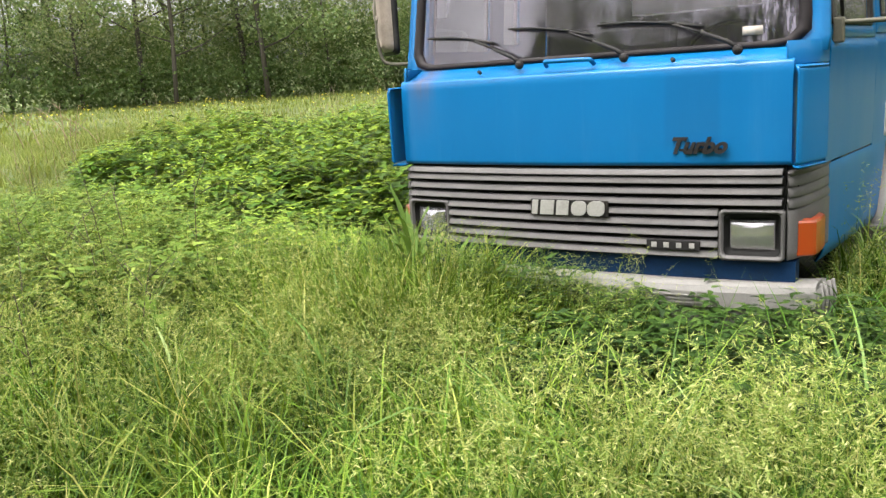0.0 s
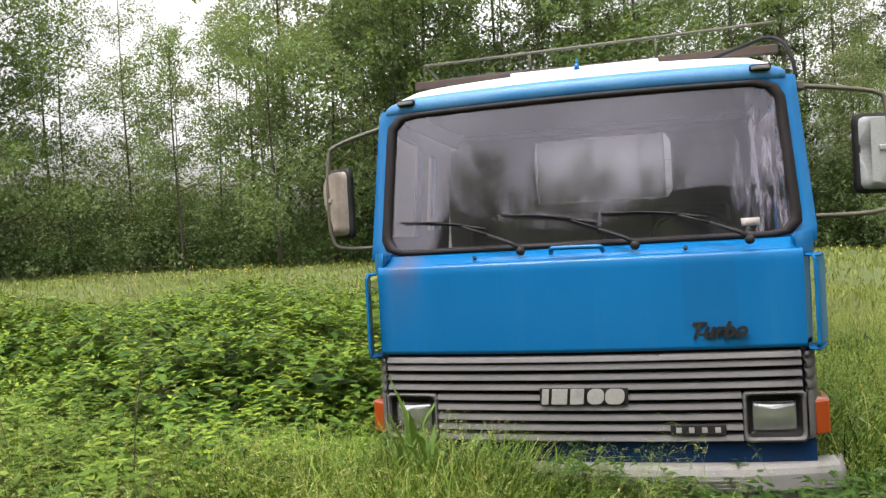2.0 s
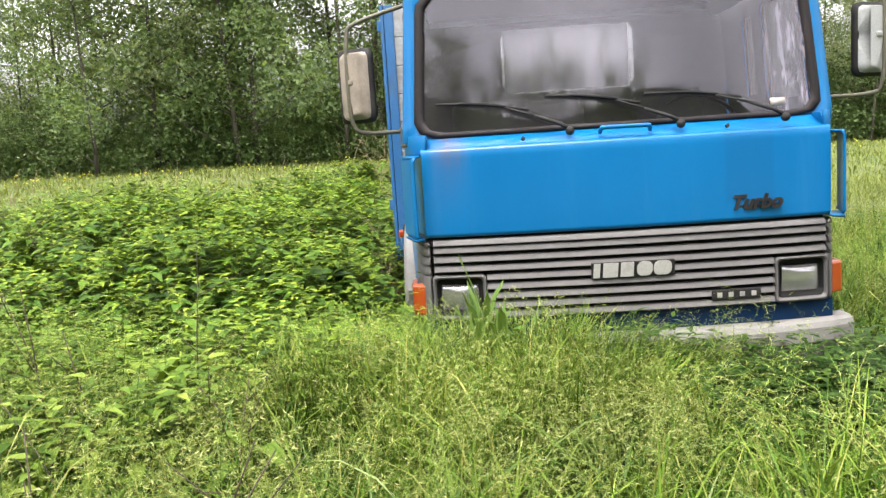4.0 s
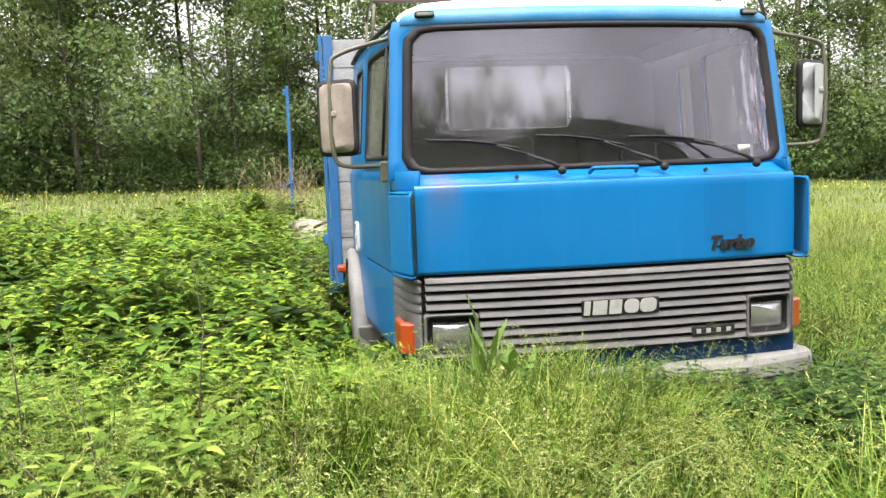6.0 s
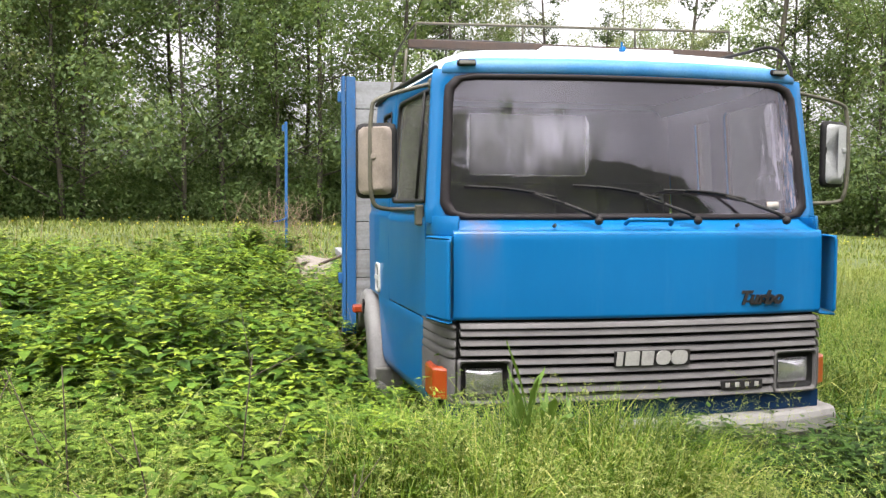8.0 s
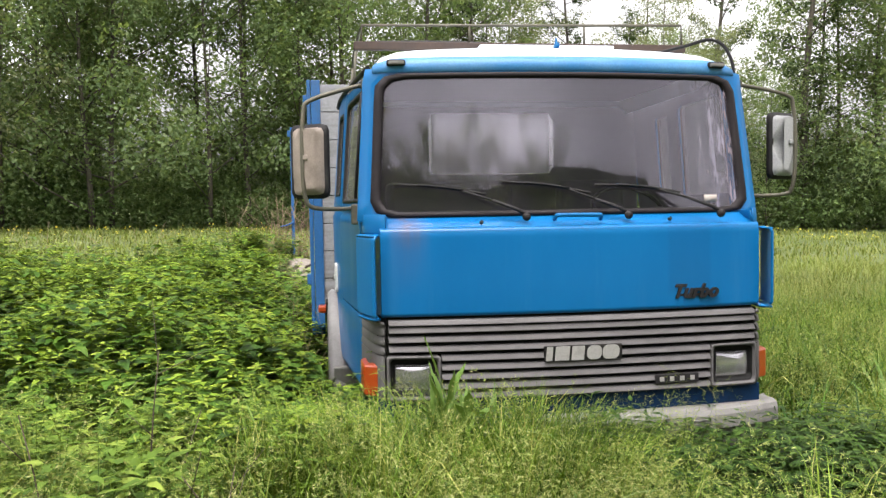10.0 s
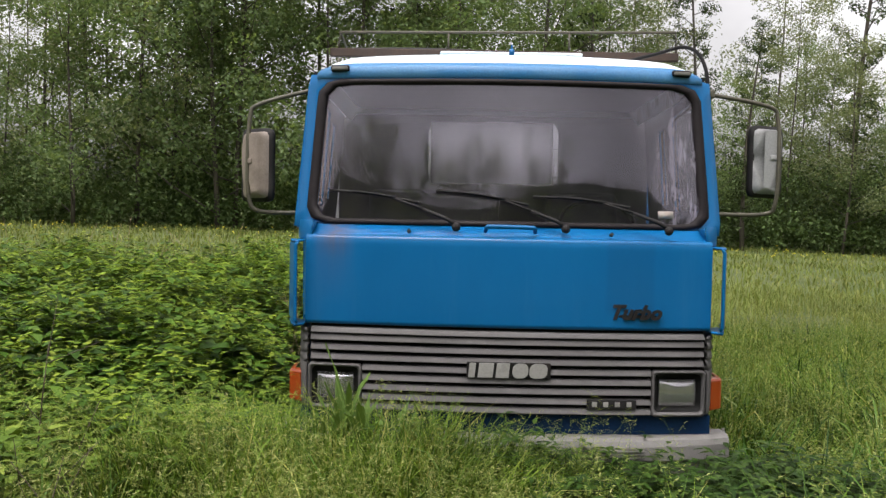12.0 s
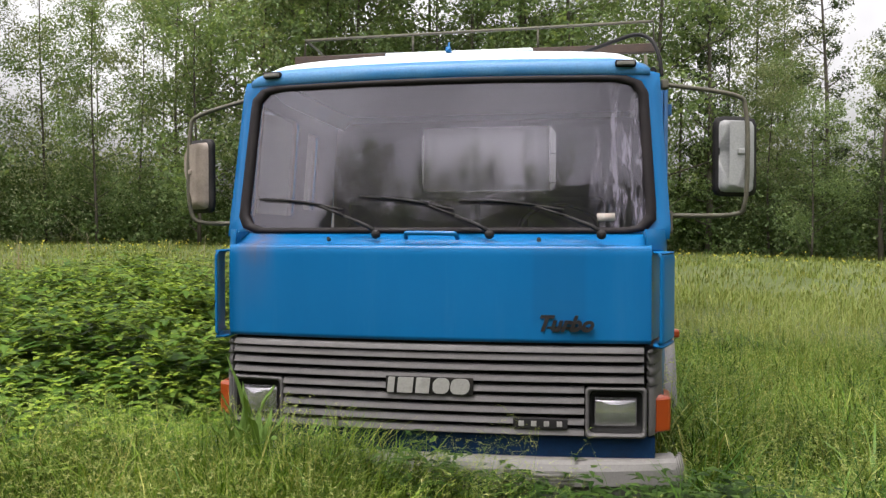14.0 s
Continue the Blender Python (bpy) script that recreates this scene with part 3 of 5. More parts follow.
    drift = lambda x, y: grassy(x, y, rng, 0.55) & weedy_spot(x, y) & (rng.rand(len(x)) < np.clip(0.28 + 0.75 * pale(x, y), 0.03, 1))
    x, y = scatter(24000, -6.5, 4.6, -2.9, 1.2, rng, 0.16, drift)
    stems, seeds = panicles(x, y, np.minimum(0.88, (meadow_height(x, y) + 0.05) * rng.uniform(0.7, 1.1, len(x))), rng)
    x, y = scatter(70, -0.6, 1.0, -0.60, -0.25, rng, 0.10)
    more, heads = panicles(x, y, rng.uniform(0.50, 0.78, len(x)), rng, 9, 4, 0.55)
    stems, seeds = merge([stems, more]), merge([seeds, heads])
    x, y = scatter(2600, 1.2, 7.0, 1.0, 6.0, rng, 0.25)
    more, heads = panicles(x, y, rng.uniform(0.45, 0.75, len(x)), rng, 6, 3)
    stems, seeds = merge([stems, more]), merge([seeds, heads])
    x, y = scatter(84000, -22, 18, 1.2, 14, rng, 0.14, outside)
    mid = blades(x, y, rng.uniform(0.15, 0.42, len(x)) * (1 + 0.3 * np.sin(1.7 * x) * np.sin(1.3 * y + 1)), rng.uniform(0.008, 0.016, len(x)), 0.9, rng, 2)
    a, r = rng.uniform(-1.45, 1.25, 48000), 44 * np.sqrt(rng.uniform(0.06, 0.98, 48000))
    x, y = r * np.sin(a), r * np.cos(a) - 3
    ok = truck_clear(x, y) & ~in_nettles(x, y) & (np.hypot(x, y) > 11)
    x, y = x[ok], y[ok]
    far = blades(x, y, rng.uniform(0.12, 0.32, len(x)), rng.uniform(0.03, 0.06, len(x)), 1.0, rng, 2)
    for name, data, mat, label in (("tall_grass", tall, GRASS_TALL, "knee-high green meadow grass in loose arching tufts"),
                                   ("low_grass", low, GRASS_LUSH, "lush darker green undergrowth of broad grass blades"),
                                   ("grass_stems", stems, GRASS_TALL, "thin upright stems of flowering meadow grass"),
                                   ("grass_seed_heads", seeds, GRASS_HEAD, "pale feathery seed heads over the meadow grass"),
                                   ("broad_grass", broad, GRASS_BROAD, "broad bent blades of lush green grass"),
                                   ("meadow_grass", rear, GRASS_FIELD, "short pale grass of the open meadow"),
                                   ("field_grass", mid, GRASS_FIELD, "pale green hay grass round the truck"),
                                   ("distant_grass", far, GRASS_FIELD, "pale green hay field reaching to the woods")):
        tagged(new(name, mesh_fast(name, *data, [mat])), label, "grass", kind="stuff")


build_grass()


# ---- nettles and weeds ----
LEAF = np.array([(0, 0, 0), (0.26, -0.5, 0.035), (0.26, 0.5, 0.035), (0.40, 0, 0.015), (0.60, -0.30, 0.0), (0.60, 0.30, 0.0), (1, 0, -0.13)], float)
LEAF_F = np.array([(0, 1, 3), (0, 3, 2), (1, 4, 3), (3, 5, 2), (4, 6, 3), (3, 6, 5)])


def leaves(pos, az, droop, length, width, rng):
    """Folded pointed leaves, all at once."""
    n = len(pos)
    L = LEAF[None] * np.stack([length, width, length], 1)[:, None]
    cd, sd = np.cos(droop)[:, None], np.sin(droop)[:, None]
    x, z = L[..., 0] * cd + L[..., 2] * sd, -L[..., 0] * sd + L[..., 2] * cd
    roll = rng.normal(0, 0.16, n)[:, None]
    yy = L[..., 1] * np.cos(roll)
    z = z + L[..., 1] * np.sin(roll)
    ca, sa = np.cos(az)[:, None], np.sin(az)[:, None]
    V = np.stack([x * ca - yy * sa, x * sa + yy * ca, z], -1) + pos[:, None]
    return V.reshape(-1, 3), (np.arange(n)[:, None, None] * 7 + LEAF_F[None]).reshape(-1, 3)


def leafy_stems(x, y, height, rng, levels, size, slim=0.5, first=0.35, spread=1.0, per=2, tilt=0.10, top=0.5, lean=None):
    """Upright stalks with rings of leaves, smaller towards the top."""
    n = len(x)
    lean = rng.normal(0, 0.10, (n, 2)) if lean is None else lean
    z0 = ground_z(x, y)
    az0 = rng.uniform(0, np.pi, n)
    P, A, D, L = [], [], [], []
    for k in range(levels):
        f = first + (1 - first) * k / (levels - 1)
        for s in range(per):
            az = az0 + 2 * np.pi * s / per + (k % 2) * np.pi / per + rng.normal(0, 0.16, n)
            P.append(np.stack([x + lean[:, 0] * height * f, y + lean[:, 1] * height * f, z0 + height * f + rng.normal(0, 0.01, n)], 1))
            A.append(az)
            D.append(rng.normal(tilt + 0.25 * (1 - f), 0.14, n))
            L.append(size * rng.uniform(0.75, 1.2, n) * (1.1 - top * f ** 3) * spread)
    P, A, D, L = np.concatenate(P), np.concatenate(A), np.concatenate(D), np.concatenate(L)
    leaf = leaves(P, A, D, L, L * slim * rng.uniform(0.85, 1.15, len(L)), rng)
    w = 0.005
    base, tip = np.stack([x, y, z0], 1), np.stack([x + lean[:, 0] * height, y + lean[:, 1] * height, z0 + height], 1)
    V = np.stack([base - [w, 0, 0], base + [w, 0, 0], tip, base - [0, w, 0], base + [0, w, 0], tip + [0, 0, 0.002]], 1).reshape(-1, 3)
    stem = (V, np.arange(len(V)).reshape(-1, 3))
    return merge([leaf, stem])


def nettle_height(x, y):
    edge = np.clip((y - np.interp(x, [-9, -7, -5, -3.4, -2.2, -1.5, -1.1], [3.0, 1.7, 0.8, 0.1, -0.35, -0.45, -0.2])) / 1.6, 0, 1)
    side = 1 - 0.42 * np.exp(-(((x + 1.3) / 0.5) ** 2 + ((y - 1.2) / 1.3) ** 4)) - 0.30 * np.exp(-(((x + 1.5) / 0.8) ** 2 + ((y - 6.6) / 2.0) ** 4))
    side = side - 0.10 * np.exp(-(((x + 1.6) / 0.42) ** 2 + ((y - 4.3) / 1.7) ** 4))
    return side * (0.62 + 0.30 * edge) * (1 + 0.10 * np.sin(1.9 * x + 0.8 * y) + 0.09 * np.sin(2.6 * y - 1.2 * x + 2))


def build_weeds():
    rng = np.random.RandomState(7)
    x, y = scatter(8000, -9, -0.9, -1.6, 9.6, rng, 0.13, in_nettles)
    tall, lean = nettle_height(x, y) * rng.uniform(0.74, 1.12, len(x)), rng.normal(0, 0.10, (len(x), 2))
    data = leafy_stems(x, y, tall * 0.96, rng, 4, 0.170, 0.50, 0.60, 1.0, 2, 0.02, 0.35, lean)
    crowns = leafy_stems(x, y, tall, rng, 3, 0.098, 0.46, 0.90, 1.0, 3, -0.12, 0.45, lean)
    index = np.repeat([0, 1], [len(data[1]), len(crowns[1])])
    tagged(new("nettle_bed", mesh_fast("nettle_bed", *merge([data, crowns]), [NETTLE, NETTLE_TOP], index)), "dense bed of stinging nettles with bright tops beside the truck", "nettles", kind="stuff")
    # slim-leaved weeds among the grass in front of the bed
    keep = lambda x, y: (np.sin(1.3 * x + 0.4) + np.sin(1.9 * y + 2.2) + 1.1 * (x < -0.9) - 0.4 > 0.2)
    x, y = scatter(4600, -7, 3.4, -3.1, 0.8, rng, 0.16, lambda x, y: keep(x, y) & (((x < -1.2 + 0.5 * np.minimum(0, y + 1.0)) & (y > -2.0)) | ((rng.rand(len(x)) < 0.35) & (y < -1.3))))
    data = leafy_stems(x, y, np.minimum(0.84, (meadow_height(x, y) + 0.12 * (x < -1.2)) * rng.uniform(0.6, 1.05, len(x))), rng, 6, 0.074, 0.20, 0.35, 1.1, 6, -0.22, 0.5)
    x2, y2 = scatter(3000, -6.5, -1.25, -3.0, 0.6, rng, 0.2, lambda x, y: (x < -1.75 + 0.5 * np.minimum(0, y + 0.6)) & (y > -1.8 - 0.25 * np.maximum(0, -3 - x)))
    data = merge([data, leafy_stems(x2, y2, rng.uniform(0.40, 0.74, len(x2)), rng, 6, 0.170, 0.38, 0.5, 1.0, 2, -0.10, 0.6)])
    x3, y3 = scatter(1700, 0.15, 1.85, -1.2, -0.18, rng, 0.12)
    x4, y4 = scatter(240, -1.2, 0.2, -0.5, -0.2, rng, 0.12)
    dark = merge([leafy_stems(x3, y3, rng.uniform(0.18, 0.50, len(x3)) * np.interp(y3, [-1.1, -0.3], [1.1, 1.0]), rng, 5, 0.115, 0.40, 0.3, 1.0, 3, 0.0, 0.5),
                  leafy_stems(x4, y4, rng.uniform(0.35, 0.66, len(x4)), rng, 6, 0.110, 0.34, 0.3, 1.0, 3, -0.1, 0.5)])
    tagged(new("bumper_weeds", mesh_fast("bumper_weeds", *dark, [DOCK])), "green leafy weeds against the bumper, darkened for the shade there", "weeds", kind="stuff")
    tagged(new("slender_weeds", mesh_fast("slender_weeds", *data, [WEED])), "slender-leaved green weeds mixed into the meadow grass", "weeds", kind="stuff")


build_weeds()


# ---- woods ----
def crown_leaves(centres, radii, count, size, rng):
    """Small folded leaves filling clumps; returns corners and triangles."""
    k = rng.choice(len(centres), count, p=(radii ** 2) / (radii ** 2).sum())
    d = rng.normal(0, 1, (count, 3))
    d /= np.linalg.norm(d, axis=1, keepdims=True)
    r = rng.uniform(0.25, 1, count) ** 0.6
    c = centres[k] + d * (radii[k] * r)[:, None] * [1, 1, 0.72]
    nrm = d * 0.6 + rng.normal(0, 0.6, (count, 3)) + [0, 0, 0.5]
    nrm /= np.linalg.norm(nrm, axis=1, keepdims=True)
    u = np.cross(nrm, rng.normal(0, 1, (count, 3)))
    u /= np.linalg.norm(u, axis=1, keepdims=True) + 1e-9
    w = np.cross(nrm, u)
    s = (size * rng.uniform(0.6, 1.3, count))[:, None]
    V = np.stack([c - u * s, c - w * s * 0.55 + nrm * s * 0.15, c + u * s, c + w * s * 0.55 + nrm * s * 0.15], 1).reshape(-1, 3)
    F = (np.arange(count)[:, None, None] * 4 + np.array([(0, 1, 2), (0, 2, 3)])[None]).reshape(-1, 3)
    return V, F


def make_tree(name, label, seed, height, trunk_r, spread, low, mat, count, leaf, limbs, group):
    """A tapered trunk with limbs, and a crown of separate leaves in clumps of uneven size."""
    rng = np.random.RandomState(seed)
    root = thing(name, label, "tree", group)
    bm = bmesh.new()
    sway = rng.normal(0, 0.02, 2) * height
    path = [(sway[0] * f * f + 0.10 * math.sin(5 * f + seed), sway[1] * f * f + 0.08 * math.sin(4 * f + 2 * seed), height * 0.97 * f - 0.1) for f in np.linspace(0, 1, 9)]
    tube(bm, path, trunk_r, 6, trunk_r * 0.15)
    cs, rs = [], []
    for i in range(limbs):
        f = low + (0.98 - low) * (i + rng.rand()) / limbs
        az = i * 2.4 + rng.normal(0, 0.4)
        j = min(7, int(f * 8))
        p = Vector(path[j]).lerp(Vector(path[j + 1]), f * 8 - j)
        reach = spread * (1.0 - 0.55 * max(0, (f - 0.45) / 0.55) ** 1.5) * rng.uniform(0.45, 1.1)
        tip = p + Vector((math.cos(az) * reach, math.sin(az) * reach, reach * rng.uniform(0.35, 0.9)))
        mid = p.lerp(tip, 0.5) + Vector((0, 0, -0.08 * reach))
        tube(bm, [p, mid, tip], trunk_r * 0.34 * (1.15 - f), 4, 0.008)
        for q in range(3):
            t = 0.45 + 0.3 * q
            cs.append(np.array(p.lerp(tip, t)) + rng.normal(0, 0.22 * spread * 0.4, 3))
            rs.append(spread * rng.choice([0.14, 0.20, 0.28, 0.40]))
    part("trunk", bm, BARK, root)
    V, F = crown_leaves(np.array(cs), np.array(rs), count, leaf, rng)
    crown = new("crown", mesh_fast("crown", V, F, [mat]))
    crown.parent = root
    return root


def reach(a):
    """How much farther off than straight ahead the wood's edge stands at a bearing in degrees."""
    return np.interp(a, [-74, -65, -45, -25, -5, 15, 35, 54], [1.30, 1.22, 1.16, 1.08, 1.04, 1.11, 1.22, 1.28])


def build_woods():
    rng = np.random.RandomState(23)
    grp = "trees at the wood's edge"
    kinds = [make_tree("tree", "tall slender locust tree with a thin airy crown", 1, 13.0, 0.065, 2.0, 0.22, TREE_A, 8000, 0.052, 26, grp),
             make_tree("tree", "tall young broadleaf tree with light green leaves", 2, 11.0, 0.07, 2.3, 0.10, TREE_B, 9500, 0.056, 22, grp),
             make_tree("tree", "dark ivy-clad tree at the edge of the wood", 3, 12.0, 0.13, 1.15, 0.05, TREE_C, 8000, 0.054, 34, grp),
             make_tree("tree", "thin bare-stemmed tree with sparse leaves on top", 4, 14.0, 0.060, 1.7, 0.42, TREE_A, 4600, 0.051, 20, grp),
             make_tree("tree", "bushy field maple in fresh green leaf", 5, 7.5, 0.06, 2.3, 0.05, TREE_B, 9500, 0.054, 22, grp),
             make_tree("tree", "grey-green willow with a feathery crown", 6, 10.0, 0.07, 2.4, 0.12, TREE_A, 9000, 0.052, 20, grp)]
    deep = [make_tree("tree", "tall thin tree standing deeper in the wood", 12, 13.5, 0.06, 1.9, 0.22, TREE_A, 3200, 0.090, 20, grp),
            make_tree("tree", "leafy tree standing deeper in the wood", 13, 11.5, 0.06, 2.1, 0.15, TREE_B, 3400, 0.090, 22, grp)]
    spots = []
    for row, (r, step) in enumerate(((37.2, 2.1), (41.0, 2.3), (45.5, 2.6), (51, 3.0))):
        for a in np.arange(-72, 52, math.degrees(step / r)):
            if row > 1 and rng.rand() < (0.5 if -22 < a < 8 else 0.3):
                continue
            spots.append((a + rng.normal(0, 0.8), r + rng.normal(0, 0.9), row))
    for i, (a, r, row) in enumerate(spots):
        pick = rng.choice(6, p=[(0.08, 0.26, 0.10, 0.04, 0.34, 0.18), (0.25, 0.25, 0.18, 0.17, 0.05, 0.10), (0.34, 0.18, 0.16, 0.26, 0.0, 0.06), (0.36, 0.16, 0.18, 0.30, 0.0, 0.0)][row])
        # lower woods on two stretches, where the sky comes down
        if (10 < a < 30 or -39 < a < -27) and row > 0 and rng.rand() < 0.45:
            continue
        if a < -40 and row > (1 if a > -45 else 0) and rng.rand() < 0.55:
            continue
        dip = float(np.interp(a, [-72, -50, -42, -39, -29.0, -27.0, -18, 5, 8, 10, 28, 31, 36, 52], [1.2, 1.25, 1.2, 0.72, 0.72, 1.15, 1.35, 1.3, 0.80, 0.62, 0.62, 1.0, 1.3, 1.3]))
        far = float(reach(a))
        x, y = far * r * math.sin(radians(a)), far * r * math.cos(radians(a)) - 3
        s = rng.uniform(0.85, 1.15) * dip * far
        m = pose(x, y, float(ground_z(x, y)), 0, 0, rng.uniform(0, 360)) @ Matrix.Diagonal((s * rng.uniform(0.9, 1.1), s * rng.uniform(0.9, 1.1), s, 1))
        # a gap down to the undergrowth at the wood's far end
        if a < -60.5 and row > 0:
            continue
        if i < 6:
            kinds[i].matrix_world = m
        elif row == 2 and i % 2 == 0 and deep[0].location.length == 0:
            deep[0].matrix_world = m
        elif row == 2 and i % 2 and deep[1].location.length == 0:
            deep[1].matrix_world = m
        else:
            copy_thing(kinds[pick] if row < 2 else deep[pick % 2], m)
    # woods all round the meadow, lower and farther off behind the camera
    back = make_tree("tree", "distant broadleaf tree across the meadow", 9, 9.0, 0.16, 2.8, 0.12, TREE_B, 1600, 0.17, 22, "trees across the meadow")
    first = True
    for a in np.arange(58, 284, 2.3):
        r = 46 + rng.normal(0, 2)
        x, y = r * math.sin(radians(a)), r * math.cos(radians(a)) - 3
        s = rng.uniform(0.95, 1.2)
        m = pose(x, y, 0, 0, 0, rng.uniform(0, 360)) @ Matrix.Diagonal((s * 0.9, s * 0.9, s, 1))
        if first:
            back.matrix_world, first = m, False
        else:
            copy_thing(back, m)
    # taller trees in a loose row across the meadow
    for a, k, tall in ((213, 5, 23.0), (209, 1, 24.8), (204.5, 5, 25.2), (199, 4, 22.6), (194.5, 1, 25.2), (189.5, 5, 25.6), (184, 1, 26.6), (178, 5, 26.3), (171.5, 1, 24.9), (167, 4, 23.6)):
        s = (0.5 + 40 * math.tan(radians(tall - 2.9))) / 1.13 / (13.0, 11.0, 12.0, 14.0, 7.5, 10.0)[k]
        copy_thing(kinds[k], pose(40 * math.sin(radians(a)), 40 * math.cos(radians(a)), 0, 0, 0, 37 * a) @ Matrix.Diagonal((s * 0.95, s * 0.95, s, 1)))
    # single trees standing against the sky where the wood thins out
    for a, r, k, s in ((9.4, 41, 1, 0.98), (11.4, 42, 0, 0.92), (13.2, 43, 5, 0.92), (15.6, 41, 2, 0.80), (20.7, 43, 0, 0.90), (25.6, 44, 2, 0.95)):
        r, s = r * float(reach(a)), s * float(reach(a))
        copy_thing(kinds[k], pose(r * math.sin(radians(a)), r * math.cos(radians(a)) - 3, 0, 0, 0, 57 * a) @ Matrix.Diagonal((s, s, s, 1)))
    # a wooded hill beyond the meadow behind the camera, its crest by bearing
    crest = lambda a: 1.7 + 98 * np.tan(np.radians(np.interp(a, [128, 136, 144, 150, 157, 164, 172, 182, 216, 224], [12, 18, 22.0, 23.1, 24.3, 24.9, 24.4, 23.2, 21.5, 13])))
    n = 1500
    a, f = rng.uniform(128, 224, n), rng.uniform(0, 1, n) ** 0.7
    r = 62 + 36 * f
    c = np.stack([r * np.sin(np.radians(a)), r * np.cos(np.radians(a)) - 3, np.maximum(2.0, crest(a) * f - 2.0)], 1)
    leafage = crown_leaves(c, rng.uniform(1.6, 3.0, n), 52000, 0.34, rng)
    ga, gf = np.meshgrid(np.linspace(127, 225, 99), np.linspace(0, 1, 9), indexing="ij")
    slope = np.stack([(62 + 36 * gf) * np.sin(np.radians(ga)), (62 + 36 * gf) * np.cos(np.radians(ga)) - 3, crest(ga) * gf - 2.6], -1).reshape(-1, 3)
    q = (np.arange(98)[:, None] * 9 + np.arange(8)[None]).ravel()
    V, F = merge([leafage, (slope, np.concatenate([np.stack([q, q + 9, q + 10], 1), np.stack([q, q + 10, q + 1], 1)]))])
    V[:, 2] = np.maximum(V[:, 2], 0.02)
    tagged(new("hill_woods", mesh_fast("hill_woods", V, F, [TREE_C])), "wooded hillside beyond the open meadow", "woods", kind="stuff")
    # undergrowth along the edge and the dense wood behind it
    for name, label, r0, r1, span, n, size, zc, mat in (
            ("undergrowth", "dark tangled undergrowth at the foot of the wood", 36.3, 38.6, (-74, 54), 780, 0.085, 1.15, SHRUB),
            ("leaf_wall", "leafy hazel and elder scrub closing the wood's edge", 38.2, 41.5, (-74, 54), 1200, 0.066, 2.6, SHRUB),
            ("leaf_screen", "lighter saplings and low branches along the wood's edge", 38.6, 42.5, (-57, 6), 500, 0.066, 4.6, TREE_B),
            ("dark_scrub", "dark leafy scrub at the foot of the thinner wood", 36.4, 38.6, (9, 54), 330, 0.070, 2.3, TREE_C),
            ("shaded_scrub", "dark ivy and bramble scrub under the trees", 37.4, 39.6, (-40, 9), 330, 0.070, 1.9, SHRUB),
            ("wood_thicket", "shaded thicket filling the wood behind its edge", 40, 47, (-59, 54), 385, 0.11, 2.6, TREE_B),
            ("haze_scrub", "added leafy scrub paled for distance haze along the far woods", 36.9, 39.0, (-60, -30), 150, 0.058, 3.4, HAZE_LEAF),
            ("inner_scrub", "dark scrub and saplings inside the thinner wood", 43, 50, (8, 34), 260, 0.075, 3.5, TREE_C),
            ("far_woods", "depth of the wood closing off the meadow", 54, 64, (-59, 56), 500, 0.18, 3.7, TREE_A)):
        a, r = np.radians(rng.uniform(*span, n)), rng.uniform(r0, r1, n)
        rad = rng.uniform(0.5, 1.15, n) * (zc * 0.55 + 0.35)
        c = np.stack([r * np.sin(a), r * np.cos(a) - 3, rng.uniform(0.15, 1.35, n) * zc], 1)
        V, F = crown_leaves(c, rad, n * (105 if size < 0.08 else 65), size * 1.08, rng)
        far = reach(np.degrees(np.arctan2(V[:, 0], V[:, 1] + 3)))
        V = np.stack([V[:, 0] * far, (V[:, 1] + 3) * far - 3, V[:, 2] * far], 1)
        V[:, 2] = np.maximum(V[:, 2], 0.02)
        tagged(new(name, mesh_fast(name, V, F, [mat])), label, "undergrowth", kind="stuff")


build_woods()

# ---- the truck ----
def front(x):
    """How far the bowed front of the cab stands at a sideways place."""
    return -0.04 + 0.07 * (x / 1.07) ** 2


def half_width(y):
    return float(np.interp(y, [0.3, 0.5, 1.73, 2.6], [1.150, 1.168, 1.285, 1.30]))


def side_x(y, z):
    return half_width(y) - 0.06 * max(0.0, (z - 1.65) / 0.8)


def screen(u, v):
    """A place on the bowed, raked windscreen: u from -1 to 1 across, v from 0 to 1 up."""
    hw = 1.12 - 0.05 * v
    return Vector((u * hw, (0.09 + 0.15 * u * u) * (1 - v) + (0.23 + 0.12 * u * u) * v, 1.635 + 0.81 * v))


def rounded(w, h, r, seg=6):
    """A rectangle about the origin with round corners, as points."""
    out = []
    for cx, cy, a0 in ((w - r, h - r, 0), (-w + r, h - r, 90), (-w + r, -h + r, 180), (w - r, -h + r, 270)):
        out += [(cx + r * math.cos(radians(a0 + 90 * k / seg)), cy + r * math.sin(radians(a0 + 90 * k / seg))) for k in range(seg + 1)]
    return out


def ring(bm, *loops):
    """A band through closed loops of points."""
    vs = [[bm.verts.new(p) for p in lp] for lp in loops]
    n = len(vs[0])
    for a, b in zip(vs, vs[1:]):
        for k in range(n):
            f = bm.faces.new((a[k], a[(k + 1) % n], b[(k + 1) % n], b[k]))
            f.smooth = True
    return bm


def spaced(points, count):
    """The same closed outline with evenly placed points."""
    p = np.array(points + [points[0]], float)
    d = np.concatenate([[0], np.cumsum(np.linalg.norm(np.diff(p, axis=0), axis=1))])
    s = np.linspace(0, d[-1], count, False)
    return [tuple(np.interp(v, d, p[:, k]) for k in range(p.shape[1])) for v in s]


